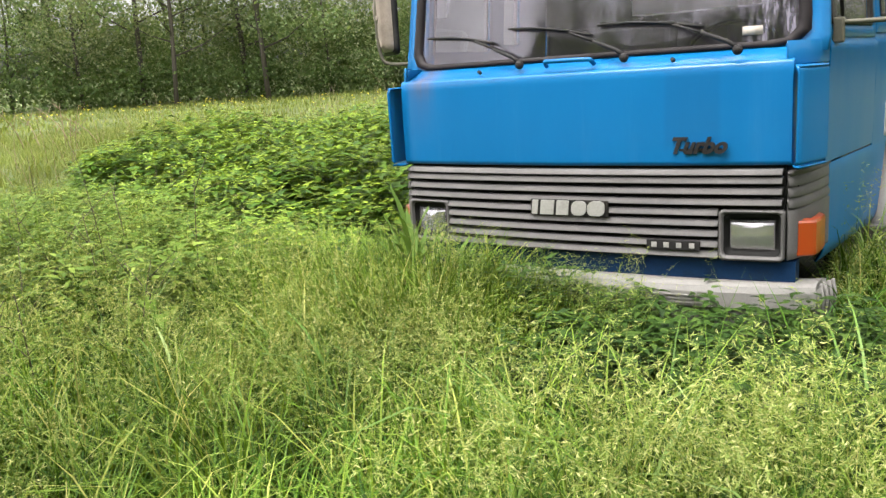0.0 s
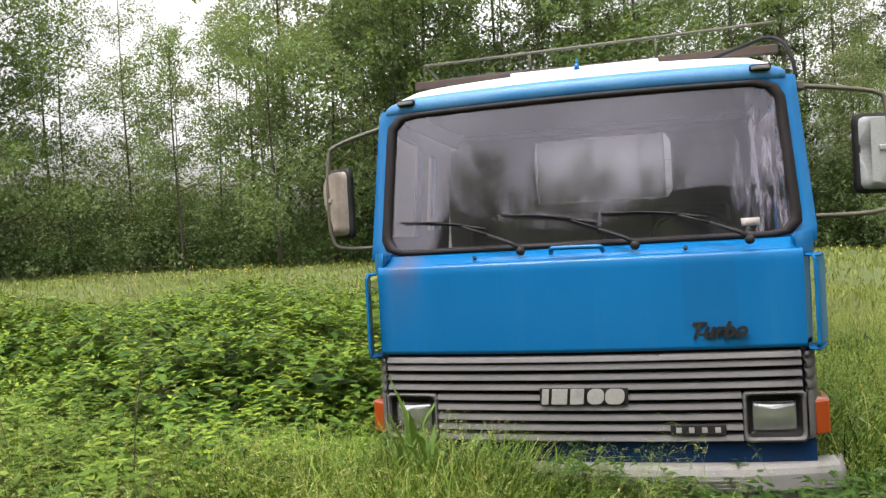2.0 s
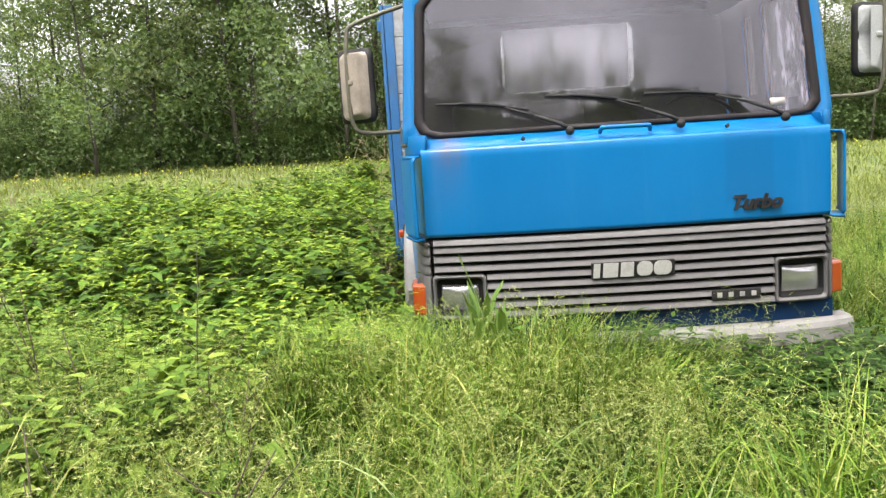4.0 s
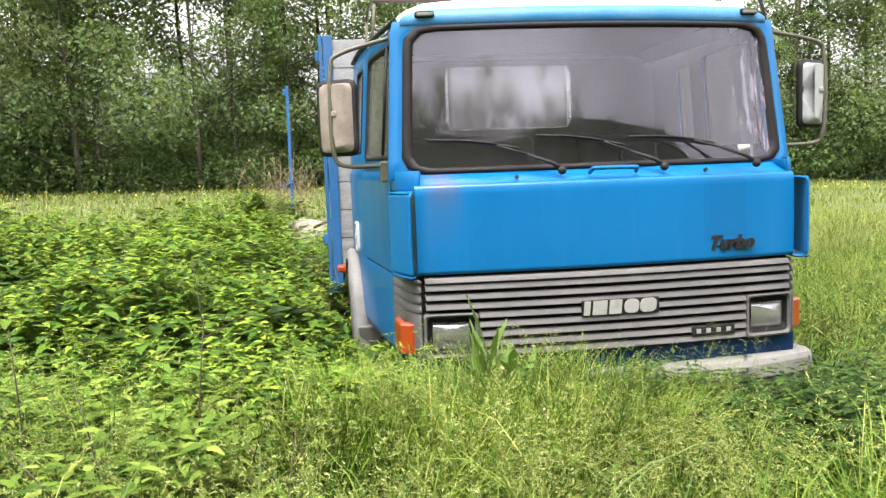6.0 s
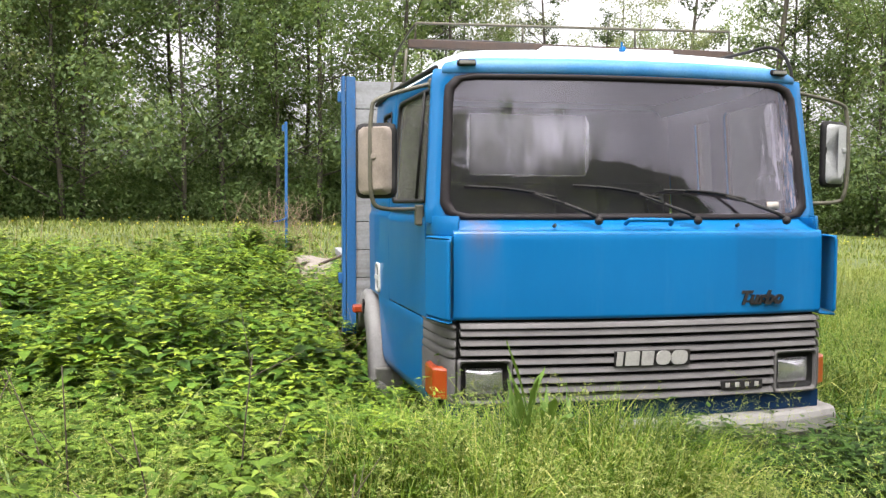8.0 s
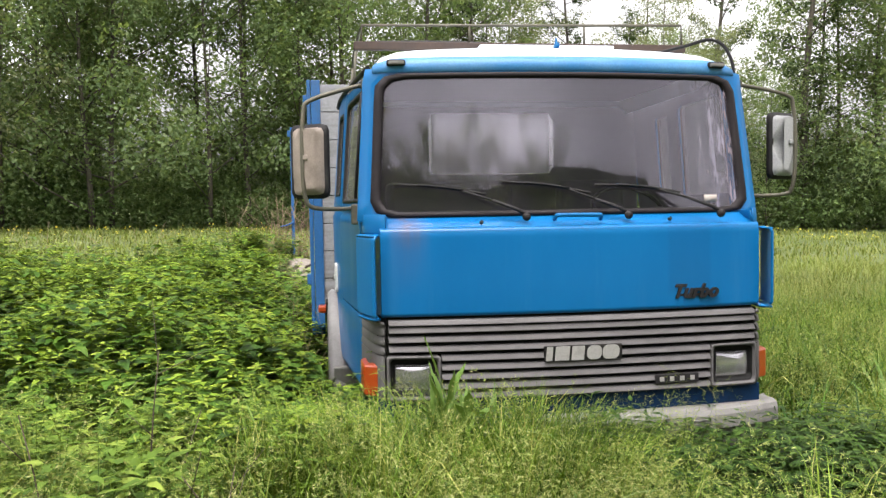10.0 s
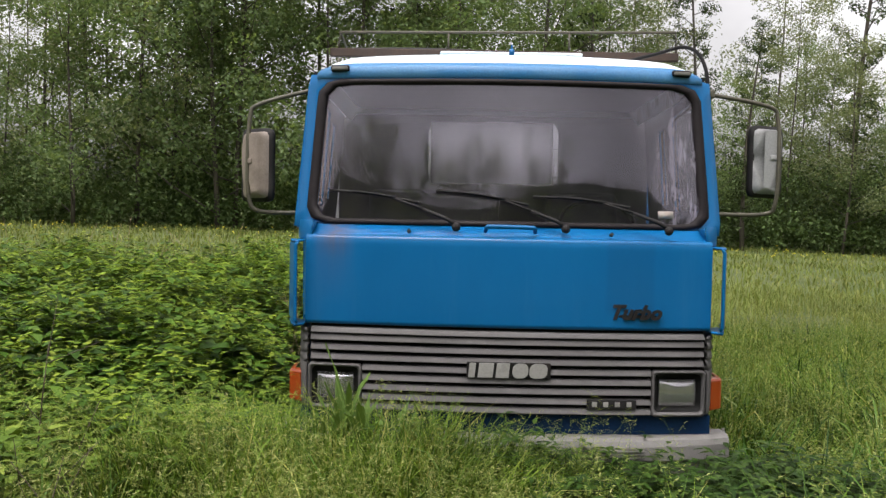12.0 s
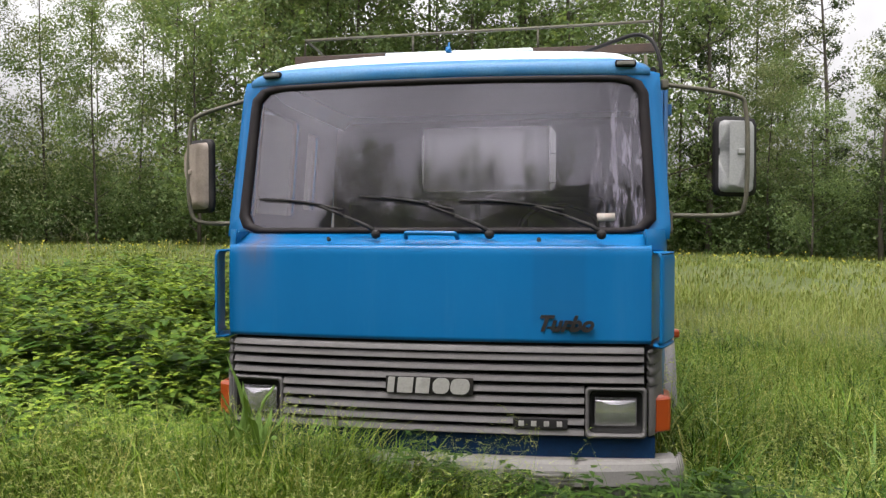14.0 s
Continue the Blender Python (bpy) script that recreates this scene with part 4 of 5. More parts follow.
def sweep_x(bm, x0, x1, profile, steps=18, bow=front, closed=True):
    """A profile of (outward, up) carried along the bow of the front."""
    xs = np.linspace(x0, x1, steps + 1)
    rows = [[bm.verts.new((x, bow(x) + dy, z)) for dy, z in profile] for x in xs]
    n = len(profile)
    for a, b in zip(rows, rows[1:]):
        for k in range(n if closed else n - 1):
            bm.faces.new((a[k], a[(k + 1) % n], b[(k + 1) % n], b[k]))
    if closed:
        bm.faces.new(rows[0][::-1])
        bm.faces.new(rows[-1])
    return bm


def text_mesh(body, size, depth, m):
    cu = bpy.data.curves.new("lettering", "FONT")
    cu.body, cu.size, cu.extrude, cu.shear, cu.align_x, cu.offset, cu.resolution_u = body, size, depth, 0.35, "CENTER", size * 0.035, 3
    ob = bpy.data.objects.new("lettering", cu)
    me = bpy.data.meshes.new_from_object(ob)
    bpy.data.objects.remove(ob)
    me.transform(m)
    bm = bmesh.new()
    bm.from_mesh(me)
    bpy.data.meshes.remove(me)
    return bm


def build_truck():
    truck = thing("truck", "abandoned bright blue flatbed truck with grey slatted grille in tall grass", "truck")
    # sunk a little towards its nose and its passenger side
    truck.rotation_euler = (radians(-1.09), radians(-1.13), 0)
    P = lambda name, bm, mat, label="", parent=truck: part(name, bm, mat, parent, label)

    # front panel and the ledge under the windscreen
    bm = bmesh.new()
    xs = np.linspace(-1.078, 1.078, 25)
    grid(bm, [[(x, front(x) + o, z) for x in xs] for z, o in ((1.100, 0.03), (1.104, 0.008), (1.125, 0.0), (1.30, -0.004), (1.52, 0.0), (1.560, 0.004), (1.574, 0.014), (1.580, 0.032))], 0.012)
    P("front_panel", bm, BLUE, "bright blue sheet-metal panel with faint streaks")
    bm = bmesh.new()
    xs = np.linspace(-1.14, 1.14, 25)
    grid(bm, [[(x * 0.947, front(x) + 0.028, 1.576) for x in xs], [(x * 0.947, front(x) + 0.07, 1.592) for x in xs], [(x * 0.965, screen(x / 1.14, 0).y - 0.015, 1.632) for x in xs], [(x * 0.975, screen(x / 1.14, 0).y + 0.05, 1.64) for x in xs]], 0.01)
    P("cowl", bm, BLUE)
    for x in (-0.53, 0.54):
        bm = bmesh.new()
        bmesh.ops.create_cone(bm, cap_ends=True, segments=10, radius1=0.011, radius2=0.009, depth=0.02, matrix=pose(x, 0.015, 1.605, 70))
        P("washer_jet", bm, BLACK)
    bm = bmesh.new()
    tube(bm, curve_points([(-0.125, 0.02, 1.612), (-0.118, -0.012, 1.632), (-0.09, -0.018, 1.636), (0.10, -0.018, 1.634), (0.13, -0.012, 1.630), (0.137, 0.02, 1.61)], 4), 0.012, 8)
    P("pull_handle", bm, BLUE)
    bm = text_mesh("Turbo", 0.105, 0.006, pose(0.665, front(0.66) - 0.010, 1.165, 90))
    P("lettering", bm, BLACK, "black slanted lettering on the front panel")
    bm = bmesh.new()
    block(bm, (0.665, front(0.66) - 0.004, 1.178), (0.23, 0.006, 0.014), bevel=0.002)
    P("lettering_bar", bm, BLACK)

    # windscreen: body surround, rubber, pane
    n = 72
    outer = spaced(rounded(1.06, 0.54, 0.02), n)
    body_in = spaced(rounded(0.985, 0.475, 0.10), n)
    rub_out, rub_mid, rub_in = (spaced(rounded(1.0 - d, 0.5 - d * 0.75, 0.11 - d * 0.4), n) for d in (0.0, 0.022, 0.048))
    put = lambda loop, out: [tuple(screen(a, b + 0.5) + Vector((0, -out, 0))) for a, b in loop]
    bm = bmesh.new()
    ring(bm, put(outer, -0.06), put(outer, 0.0), put(spaced(rounded(1.0, 0.5, 0.11), n), 0.004), put(body_in, -0.02))
    P("windscreen_surround", bm, BLUE)
    bm = bmesh.new()
    ring(bm, put(rub_out, 0.0), put(rub_out, 0.016), put(rub_mid, 0.024), put(rub_in, 0.014), put(rub_in, -0.02))
    P("windscreen_seal", bm, GASKET, "brown-black rubber seal")
    bm = bmesh.new()
    us, vv = np.linspace(-0.965, 0.965, 25), np.linspace(0.03, 0.97, 9)
    grid(bm, [[screen(u, v) for u in us] for v in vv])
    pane = P("windscreen", bm, WINDSCREEN, "dusty reflective windscreen glass")
    pane.visible_shadow = False
    bm = bmesh.new()
    grid(bm, [[screen(u, v) + Vector((0, -0.004, 0)) for u in (0.735, 0.775, 0.815)] for v in (0.075, 0.125)], 0.001)
    P("sticker", bm, STICKER, "faded paper sticker in the windscreen corner")

    # wipers
    for (x0, z0), (x1, z1), kx in (((-0.976, 1.818), (-0.479, 1.756), -0.281), ((-0.389, 1.824), (0.103, 1.754), 0.298), ((0.129, 1.800), (0.646, 1.752), 0.840)):
        on = lambda x, z, out: tuple(screen(x / 1.1, (z - 1.635) / 0.81) + Vector((0, -out, 0)))
        bm = bmesh.new()
        xm, zm = x0 + 0.72 * (x1 - x0), z0 + 0.72 * (z1 - z0)
        tube(bm, [(kx, 0.02, 1.640), (kx - 0.05, 0.03, 1.672), (kx - 0.18, 0.06, 1.722)], 0.013, 7, 0.009)
        tube(bm, [(kx - 0.17, 0.06, 1.720), on(xm, zm + 0.006, 0.035)], 0.007, 6)
        arm = P("wiper_arm", bm, BLACK)
        bm = bmesh.new()
        pts = [on(x0 + f * (x1 - x0), z0 + f * (z1 - z0) + 0.012 * math.sin(math.pi * f), 0.026) for f in np.linspace(0, 1, 9)]
        tube(bm, pts, 0.008, 6)
        tube(bm, [tuple(Vector(q) + Vector((0, -0.014, 0.003))) for q in pts[2:7]], 0.006, 6)
        part("wiper_blade", bm, BLACK, arm)
        bm = bmesh.new()
        bmesh.ops.create_uvsphere(bm, u_segments=12, v_segments=8, radius=0.024, matrix=pose(kx, 0.012, 1.630) @ Matrix.Diagonal((1, 0.9, 1, 1)))
        part("wiper_knob", bm, BLACK, arm)

    # header over the windscreen, roof
    bm = bmesh.new()
    us = np.linspace(-1.0, 1.0, 25)
    head = lambda u, out, dz: (u * (1.085 - 0.02 * (dz > 0.07)), screen(u, 1).y + out, 2.452 + dz - 0.03 * max(0, abs(u) - 0.9) / 0.1 * (dz > 0.05))
    grid(bm, [[head(u, 0.02, -0.012) for u in us], [head(u, -0.008, 0.004) for u in us], [head(u, 0.004, 0.062) for u in us], [head(u, 0.03, 0.088) for u in us]], 0.01)
    P("roof_front", bm, FADED, "sun-faded blue strip above the windscreen")
    bm = bmesh.new()
    xs = np.linspace(-1.10, 1.10, 25)
    rows = []
    for y, z in ((0.27, 2.533), (0.30, 2.572), (0.36, 2.600), (0.46, 2.626), (0.65, 2.646), (0.95, 2.660), (1.6, 2.664), (2.2, 2.655), (2.30, 2.62), (2.32, 2.5)):
        rows.append([(x * (1 + 0.05 * min(1, y / 2)), y + (0.12 * (x / 1.1) ** 2 if y < 0.9 else 0), z - (z - 2.47) * abs(x / 1.1) ** 18 - 0.022 * (x / 1.1) ** 2) for x in xs])
    grid(bm, rows, 0.012)
    P("roof", bm, ROOF, "blue roof skin whitened for the sky's reflection")
    bm = bmesh.new()
    block(bm, (0.03, 0.98, 2.668), (0.86, 0.62, 0.022), (-1.2, 0, 0), 0.010)
    P("roof_hatch", bm, ROOF)
    bm = bmesh.new()
    block(bm, (0.018, 0.44, 2.632), (0.03, 0.05, 0.03), (-20, 0, 0), 0.008)
    tube(bm, [(0.018, 0.44, 2.635), (0.018, 0.45, 2.680)], 0.009, 7, 0.006)
    P("roof_bracket", bm, BLUE)
    for x in (-0.95, 0.96):
        bm = bmesh.new()
        block(bm, (x, 0.322, 2.506), (0.108, 0.045, 0.034), (-12, 0, 4 if x > 0 else -4), 0.012)
        lamp = P("marker_lamp", bm, GASKET)
        bm = bmesh.new()
        block(bm, (x, 0.298, 2.503), (0.090, 0.02, 0.022), (-12, 0, 4 if x > 0 else -4), 0.006)
        part("marker_lens", bm, BUMPER_LOW, lamp)

    # grille: backing with the shade behind the slats in its colour, slats, corner pieces
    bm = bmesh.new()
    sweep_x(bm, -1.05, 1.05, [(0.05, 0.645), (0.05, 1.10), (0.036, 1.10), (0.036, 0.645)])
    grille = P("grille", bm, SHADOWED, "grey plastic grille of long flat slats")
    pitch = 0.0512
    for k in range(9):
        zt = 1.083 if k == 0 else 1.098 - pitch * k
        bm = bmesh.new()
        half = 1.043 if k < 4 else 0.762
        deep = 0.022 if k == 0 else 0.026
        sweep_x(bm, -half, half, [(0.034, zt + 0.004), (0.000, zt + 0.001), (-0.007, zt - 0.003), (-0.019, zt - deep), (-0.017, zt - deep - 0.003), (-0.006, zt - deep - 0.002), (0.034, zt - 0.010)], 20)
        part("slat", bm, GREY, grille)
    for s in (-1, 1):
        bm = bmesh.new()
        plan = [(1.069, 0.038), (1.086, 0.060), (1.106, 0.105), (1.130, 0.21), (1.150, 0.35), (1.168, 0.52)]
        rows = []
        levels = [(1.078, -0.004)]
        for k in range(4):
            zt = 1.094 - pitch * k
            levels += [(zt - (0.020 if k == 0 else 0.003), 0.004), (zt - 0.037, 0.011), (zt - 0.039, -0.008), (zt - 0.048, -0.010)]
        levels += [(0.89, 0.010), (0.70, 0.010), (0.66, 0.004), (0.652, -0.012)]
        for z, o in levels:
            rows.append([(s * (x + o * (0.3, 0.8, 0.8, 0.6, 0.35, 0.1)[i]), y - o * max(0, 1 - i / 3), z) for i, (x, y) in enumerate(plan)])
        grid(bm, rows, 0.012, False)
        corner = P("grille_corner", bm, GREY)
        # indicator
        bm = bmesh.new()
        ind = [(1.082, 0.105), (1.092, 0.082), (1.108, 0.078), (1.164, 0.112), (1.176, 0.126), (1.184, 0.20), (1.186, 0.30)]
        rows = []
        for z, inset in ((0.664, 0.030), (0.668, 0.006), (0.676, 0.0), (0.756, 0.0), (0.826, 0.0), (0.836, 0.006), (0.842, 0.034)):
            rows.append([(s * (x - inset * (0.3 if i < 3 else 0.9)), y + inset * (0.9 if i < 4 else 0.3), z) for i, (x, y) in enumerate(ind)])
        grid(bm, rows, 0.006, False)
        P("indicator", bm, AMBER, "orange plastic indicator lens")
        # headlight
        bm = bmesh.new()
        c = 0.912 * s
        bow = lambda a, out: front(c + a) + out
        place = lambda loop, out: [(c + a, bow(a, out), 0.772 + b) for a, b in loop]
        o1, o2, o3 = (spaced(rounded(w, h, r), 48) for w, h, r in ((0.145, 0.122, 0.012), (0.130, 0.106, 0.018), (0.124, 0.098, 0.020)))
        ring(bm, place(o1, 0.03), place(o1, -0.012), place(o2, -0.014), place(o3, 0.03))
        lamp = P("headlight", bm, GREY, "rectangular headlight in a grey surround")
        bm = bmesh.new()
        o4, o5 = spaced(rounded(0.126, 0.100, 0.02), 48), spaced(rounded(0.100, 0.070, 0.025), 48)
        ring(bm, place(o4, 0.004), place(o5, 0.032), place(o5, 0.06))
        part("bezel", bm, SHADOWED, lamp)
        bm = bmesh.new()
        o6 = [spaced(rounded(0.101 * f, 0.071 * f, 0.025 * f), 48) for f in (1, 0.85, 0.6, 0.3)]
        ring(bm, *[place(o, d) for o, d in zip(o6, (0.034, 0.052, 0.064, 0.070))])
        bm.faces.new([bm.verts.new(q) for q in place(o6[-1], 0.0702)])
        part("reflector", bm, REFLECTOR, lamp)
        bm = bmesh.new()
        a, b = np.linspace(-0.099, 0.099, 29), np.linspace(-0.069, 0.069, 7)
        grid(bm, [[(c + q, bow(q, 0.026 - 0.030 * math.cos(q * 12) * math.cos(w * 18) + 0.0022 * (i % 2)), 0.772 + w) for i, q in enumerate(a)] for w in b], 0.003)
        lens = part("lens", bm, LENS, lamp, "ribbed lamp glass")
        lens.visible_shadow = False

    # maker's plates, as plain shapes
    bm = bmesh.new()
    block(bm, (0.009, front(0) - 0.016, 0.886), (0.440, 0.010, 0.084), (0, 0, 0), 0.004)
    plate = P("badge_plate", bm, SHADOWED)
    for x, w, kind in ((-0.182, 0.034, "bar"), (-0.110, 0.078, "bar"), (-0.022, 0.068, "bar"), (0.070, 0.082, "disc"), (0.164, 0.094, "disc")):
        bm = bmesh.new()
        if kind == "bar":
            outline = rounded(w / 2, 0.038, 0.004)
        else:
            outline = rounded(w / 2, 0.038, 0.030)
        outline = [(x + a + 0.10 * b, 0.886 + b) for a, b in outline]
        ring(bm, [(a, front(a) - 0.018, b) for a, b in outline], [(a, front(a) - 0.030, b) for a, b in outline])
        bm.faces.new([bm.verts.new((a, front(a) - 0.030, b)) for a, b in outline])
        bmesh.ops.remove_doubles(bm, verts=bm.verts, dist=0.0001)
        part("badge_bar", bm, LETTER, plate, "plain pale grey shape")
    bm = bmesh.new()
    block(bm, (0.553, front(0.55) - 0.016, 0.716), (0.262, 0.012, 0.052), (0, 0, 3.4), 0.004)
    plate = P("badge_plate", bm, BLACK, "small black plate")
    for x in (0.462, 0.522, 0.583, 0.645):
        bm = bmesh.new()
        block(bm, (x, front(x) - 0.0235, 0.716), (0.026, 0.004, 0.026), (0, 0, 3.4), 0.001)
        part("badge_bar", bm, LETTER, plate, "plain pale grey bar")

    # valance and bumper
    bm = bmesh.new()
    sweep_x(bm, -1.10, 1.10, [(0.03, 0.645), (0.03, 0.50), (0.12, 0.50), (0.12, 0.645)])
    P("valance", bm, SHADED_BLUE)
    low = lambda x: -0.115 + 0.16 * (abs(x) / 1.2) ** 3
    bm = bmesh.new()
    sweep_x(bm, -1.195, 1.195, [(0.16, 0.542), (0.03, 0.547), (-0.005, 0.536), (-0.018, 0.508), (-0.020, 0.436), (0.0, 0.428), (0.16, 0.428)], 28, low)
    for s in (-1, 1):
        grid(bm, [[(s * (1.195 + 0.012 * math.sin(math.pi * i / 4)), low(1.195) + 0.07 * i, z) for i in range(5)] for z in (0.515, 0.49, 0.436)], 0.02)
    bumper = P("bumper", bm, BUMPER, "pale grey bumper, dull and scuffed")
    bm = bmesh.new()
    sweep_x(bm, -1.185, 1.185, [(0.01, 0.430), (0.005, 0.400), (0.015, 0.320), (0.05, 0.295), (0.16, 0.295), (0.16, 0.430)], 28, low)
    for s in (-1, 1):
        grid(bm, [[(s * (1.188 + 0.01 * math.sin(math.pi * i / 4)), low(1.185) + 0.08 * i, z) for i in range(5)] for z in (0.43, 0.36, 0.295)], 0.02)
    part("bumper_skirt", bm, BUMPER_LOW, bumper, "dark grey lower bumper")
    for k in range(3):
        bm = bmesh.new()
        sweep_x(bm, 0.33, 0.72, [(-0.026, 0.448 + k * 0.018), (-0.026, 0.454 + k * 0.018), (-0.015, 0.456 + k * 0.018), (-0.015, 0.446 + k * 0.018)], 6, low)
        part("bumper_rib", bm, BUMPER_LOW, bumper)
    for s in (-1, 1):
        for k in range(5):
            bm = bmesh.new()
            tube(bm, [(s * (1.19 + 0.012 * k), 0.10 + 0.04 * k, 0.30), (s * (1.20 + 0.012 * k), 0.09 + 0.04 * k, 0.46), (s * (1.185 + 0.012 * k), 0.10 + 0.04 * k, 0.53)], 0.010, 6)
            part("bumper_end_rib", bm, BUMPER, bumper)

    # cab sides
    for s in (-1, 1):
        S = lambda y, z, o=0.0: (s * (side_x(y, z) + o), y, z)
        bm = bmesh.new()
        plan = [(1.078, 0.045), (1.080, 0.08), (1.086, 0.15), (1.108, 0.26), (1.138, 0.36), (1.160, 0.42)]
        rows = [[(s * (x - 0.018 * (z > 1.6) - o), y + 0.02 * (z > 1.6), z) for x, y in plan] for z, o in ((1.096, 0.012), (1.104, 0.0), (1.30, 0.0), (1.56, 0.0), (1.61, 0.004), (1.645, 0.012))]
        grid(bm, rows, 0.012)
        P("corner_panel", bm, BLUE)
        bm = bmesh.new()
        plan = [(1.055, 0.045), (1.085, 0.075), (1.120, 0.13), (1.150, 0.20), (1.166, 0.28), (1.163, 0.43)]
        grid(bm, [[(s * (x - o), y + 0.5 * o, z) for x, y in plan] for z, o in ((1.546, 0.006), (1.556, 0.0), (1.60, 0.0), (1.655, 0.004))], 0.012)
        P("corner_ledge", bm, BLUE)
        # air deflector standing off the corner
        bm = bmesh.new()
        plan = [(1.122, -0.050), (1.136, -0.02), (1.155, 0.04), (1.178, 0.12), (1.200, 0.205)]
        grid(bm, [[(s * (x - o), y + 0.3 * o, z) for x, y in plan] for z, o in ((1.108, 0.012), (1.125, 0.0), (1.30, 0.0), (1.52, 0.0), (1.545, 0.012))], 0.014, False)
        deflector = P("air_deflector", bm, BLUE)
        for z0, z1 in ((1.546, 1.550), (1.104, 1.100)):
            bm = bmesh.new()
            grid(bm, [[(s * 1.085, 0.03, z1), (s * 1.095, 0.12, z1), (s * 1.11, 0.215, z1)], [(s * 1.119, -0.046, z0), (s * 1.153, 0.04, z0), (s * 1.197, 0.203, z0)]], 0.012)
            part("deflector_bracket", bm, BLUE, deflector)
        # pillar beside the windscreen
        bm = bmesh.new()
        rows = []
        for v in np.linspace(-0.03, 1.02, 9):
            a, z = screen(1.045, v), 1.635 + 0.81 * v
            x1 = side_x(0.45, z)
            rows.append([(s * a.x, a.y + 0.012, z), (s * (a.x * 0.45 + x1 * 0.55), a.y + 0.035, z), (s * (x1 - 0.006), a.y + 0.07, z), (s * x1, max(0.40, a.y + 0.10), z)])
        grid(bm, rows, 0.012)
        P("pillar", bm, BLUE)
        # door with its window
        bm = bmesh.new()
        ys = np.linspace(0.425, 1.40, 9)
        grid(bm, [[S(y, z, o) for y in ys] for z, o in ((1.062, -0.012), (1.070, 0.0), (1.25, 0.004), (1.46, 0.004), (1.60, 0.010), (1.635, 0.008), (1.655, -0.006), (1.70, -0.014))], 0.012)
        door = P("door", bm, BLUE, "blue cab door")
        bm = bmesh.new()
        outer = spaced([(0.41, 1.665), (1.40, 1.665), (1.40, 2.47), (0.455, 2.47)], 48)
        inner = spaced([(0.465, 1.725), (1.325, 1.725), (1.325, 2.395), (0.505, 2.395)], 48)
        ring(bm, [S(y, z, -0.03) for y, z in outer], [S(y, z, 0) for y, z in outer], [S(y, z, 0) for y, z in inner], [S(y, z, -0.03) for y, z in inner])
        part("window_frame", bm, BLUE, door)
        bm = bmesh.new()
        i2 = spaced([(0.490, 1.748), (1.300, 1.748), (1.300, 2.372), (0.530, 2.372)], 48)
        ring(bm, [S(y, z, 0.002) for y, z in inner], [S(y, z, 0.006) for y, z in inner], [S(y, z, 0.004) for y, z in i2], [S(y, z, -0.02) for y, z in i2])
        part("window_rubber", bm, BLACK, door)
        bm = bmesh.new()
        grid(bm, [[S(y, z, -0.012) for y in np.linspace(0.475 + 0.04 * (z - 1.74) / 0.64, 1.32, 6)] for z in (1.74, 2.06, 2.38)])
        g = part("window_pane", bm, SIDE_GLASS, door, "grimy side window")
        g.visible_shadow = False
        bm = bmesh.new()
        tube(bm, [S(0.66, 1.75, 0.006), S(0.64, 2.38, 0.006)], 0.010, 6)
        part("window_divider", bm, BLACK, door)
        bm = bmesh.new()
        outer2 = spaced([(0.47, 1.66), (1.40, 1.66), (1.40, 2.47), (0.50, 2.47)], 48)
        ring(bm, [S(y, z, -0.036) for y, z in outer2], [S(y, z, -0.036) for y, z in i2])
        grid(bm, [[S(y, z, -0.036) for y in (0.47, 0.9, 1.40)] for z in (1.05, 1.66)])
        part("door_lining", bm, LINING, door)
        # panel behind the door, with the small window
        bm = bmesh.new()
        ys = np.linspace(1.408, 2.32, 7)
        grid(bm, [[S(y, z, o) for y in ys] for z, o in ((1.045, -0.01), (1.05, 0.0), (1.40, 0.004), (1.63, 0.006), (1.66, -0.006), (1.70, -0.012))], 0.012)
        outer = spaced([(1.408, 1.69), (2.32, 1.69), (2.32, 2.49), (1.408, 2.49)], 48)
        inner = spaced([(1.52, 1.78), (1.84, 1.78), (1.84, 2.36), (1.52, 2.36)], 48)
        ring(bm, [S(y, z, -0.03) for y, z in outer], [S(y, z, 0) for y, z in outer], [S(y, z, 0) for y, z in inner], [S(y, z, -0.03) for y, z in inner])
        rear = P("rear_side_panel", bm, BLUE)
        bm = bmesh.new()
        ring(bm, [S(y, z, -0.036) for y, z in spaced([(1.40, 1.60), (2.29, 1.60), (2.29, 2.48), (1.40, 2.48)], 48)], [S(y, z, -0.036) for y, z in spaced([(1.545, 1.80), (1.815, 1.80), (1.815, 2.34), (1.545, 2.34)], 48)])
        grid(bm, [[S(y, z, -0.034) for y in (1.36, 1.50)] for z in (1.05, 1.70, 2.50)])
        grid(bm, [[S(y, z, -0.036) for y in (1.40, 1.85, 2.29)] for z in (1.05, 1.62)])
        part("side_lining", bm, LINING, rear)
        bm = bmesh.new()
        i2 = spaced([(1.545, 1.80), (1.815, 1.80), (1.815, 2.34), (1.545, 2.34)], 48)
        ring(bm, [S(y, z, 0.002) for y, z in inner], [S(y, z, 0.006) for y, z in inner], [S(y, z, 0.004) for y, z in i2], [S(y, z, -0.02) for y, z in i2])
        part("quarter_window_rubber", bm, BLACK, rear)
        bm = bmesh.new()
        grid(bm, [[S(y, z, -0.012) for y in (1.53, 1.68, 1.83)] for z in (1.79, 2.07, 2.35)])
        g = part("quarter_window", bm, SIDE_GLASS, rear)
        g.visible_shadow = False
        bm = bmesh.new()
        o1, o2, o3 = (spaced(rounded(a, b, 0.015), 24) for a, b in ((0.085, 0.105), (0.080, 0.100), (0.068, 0.090)))
        at = lambda loop, o: [S(1.78 + a, 1.185 + b, o) for a, b in loop]
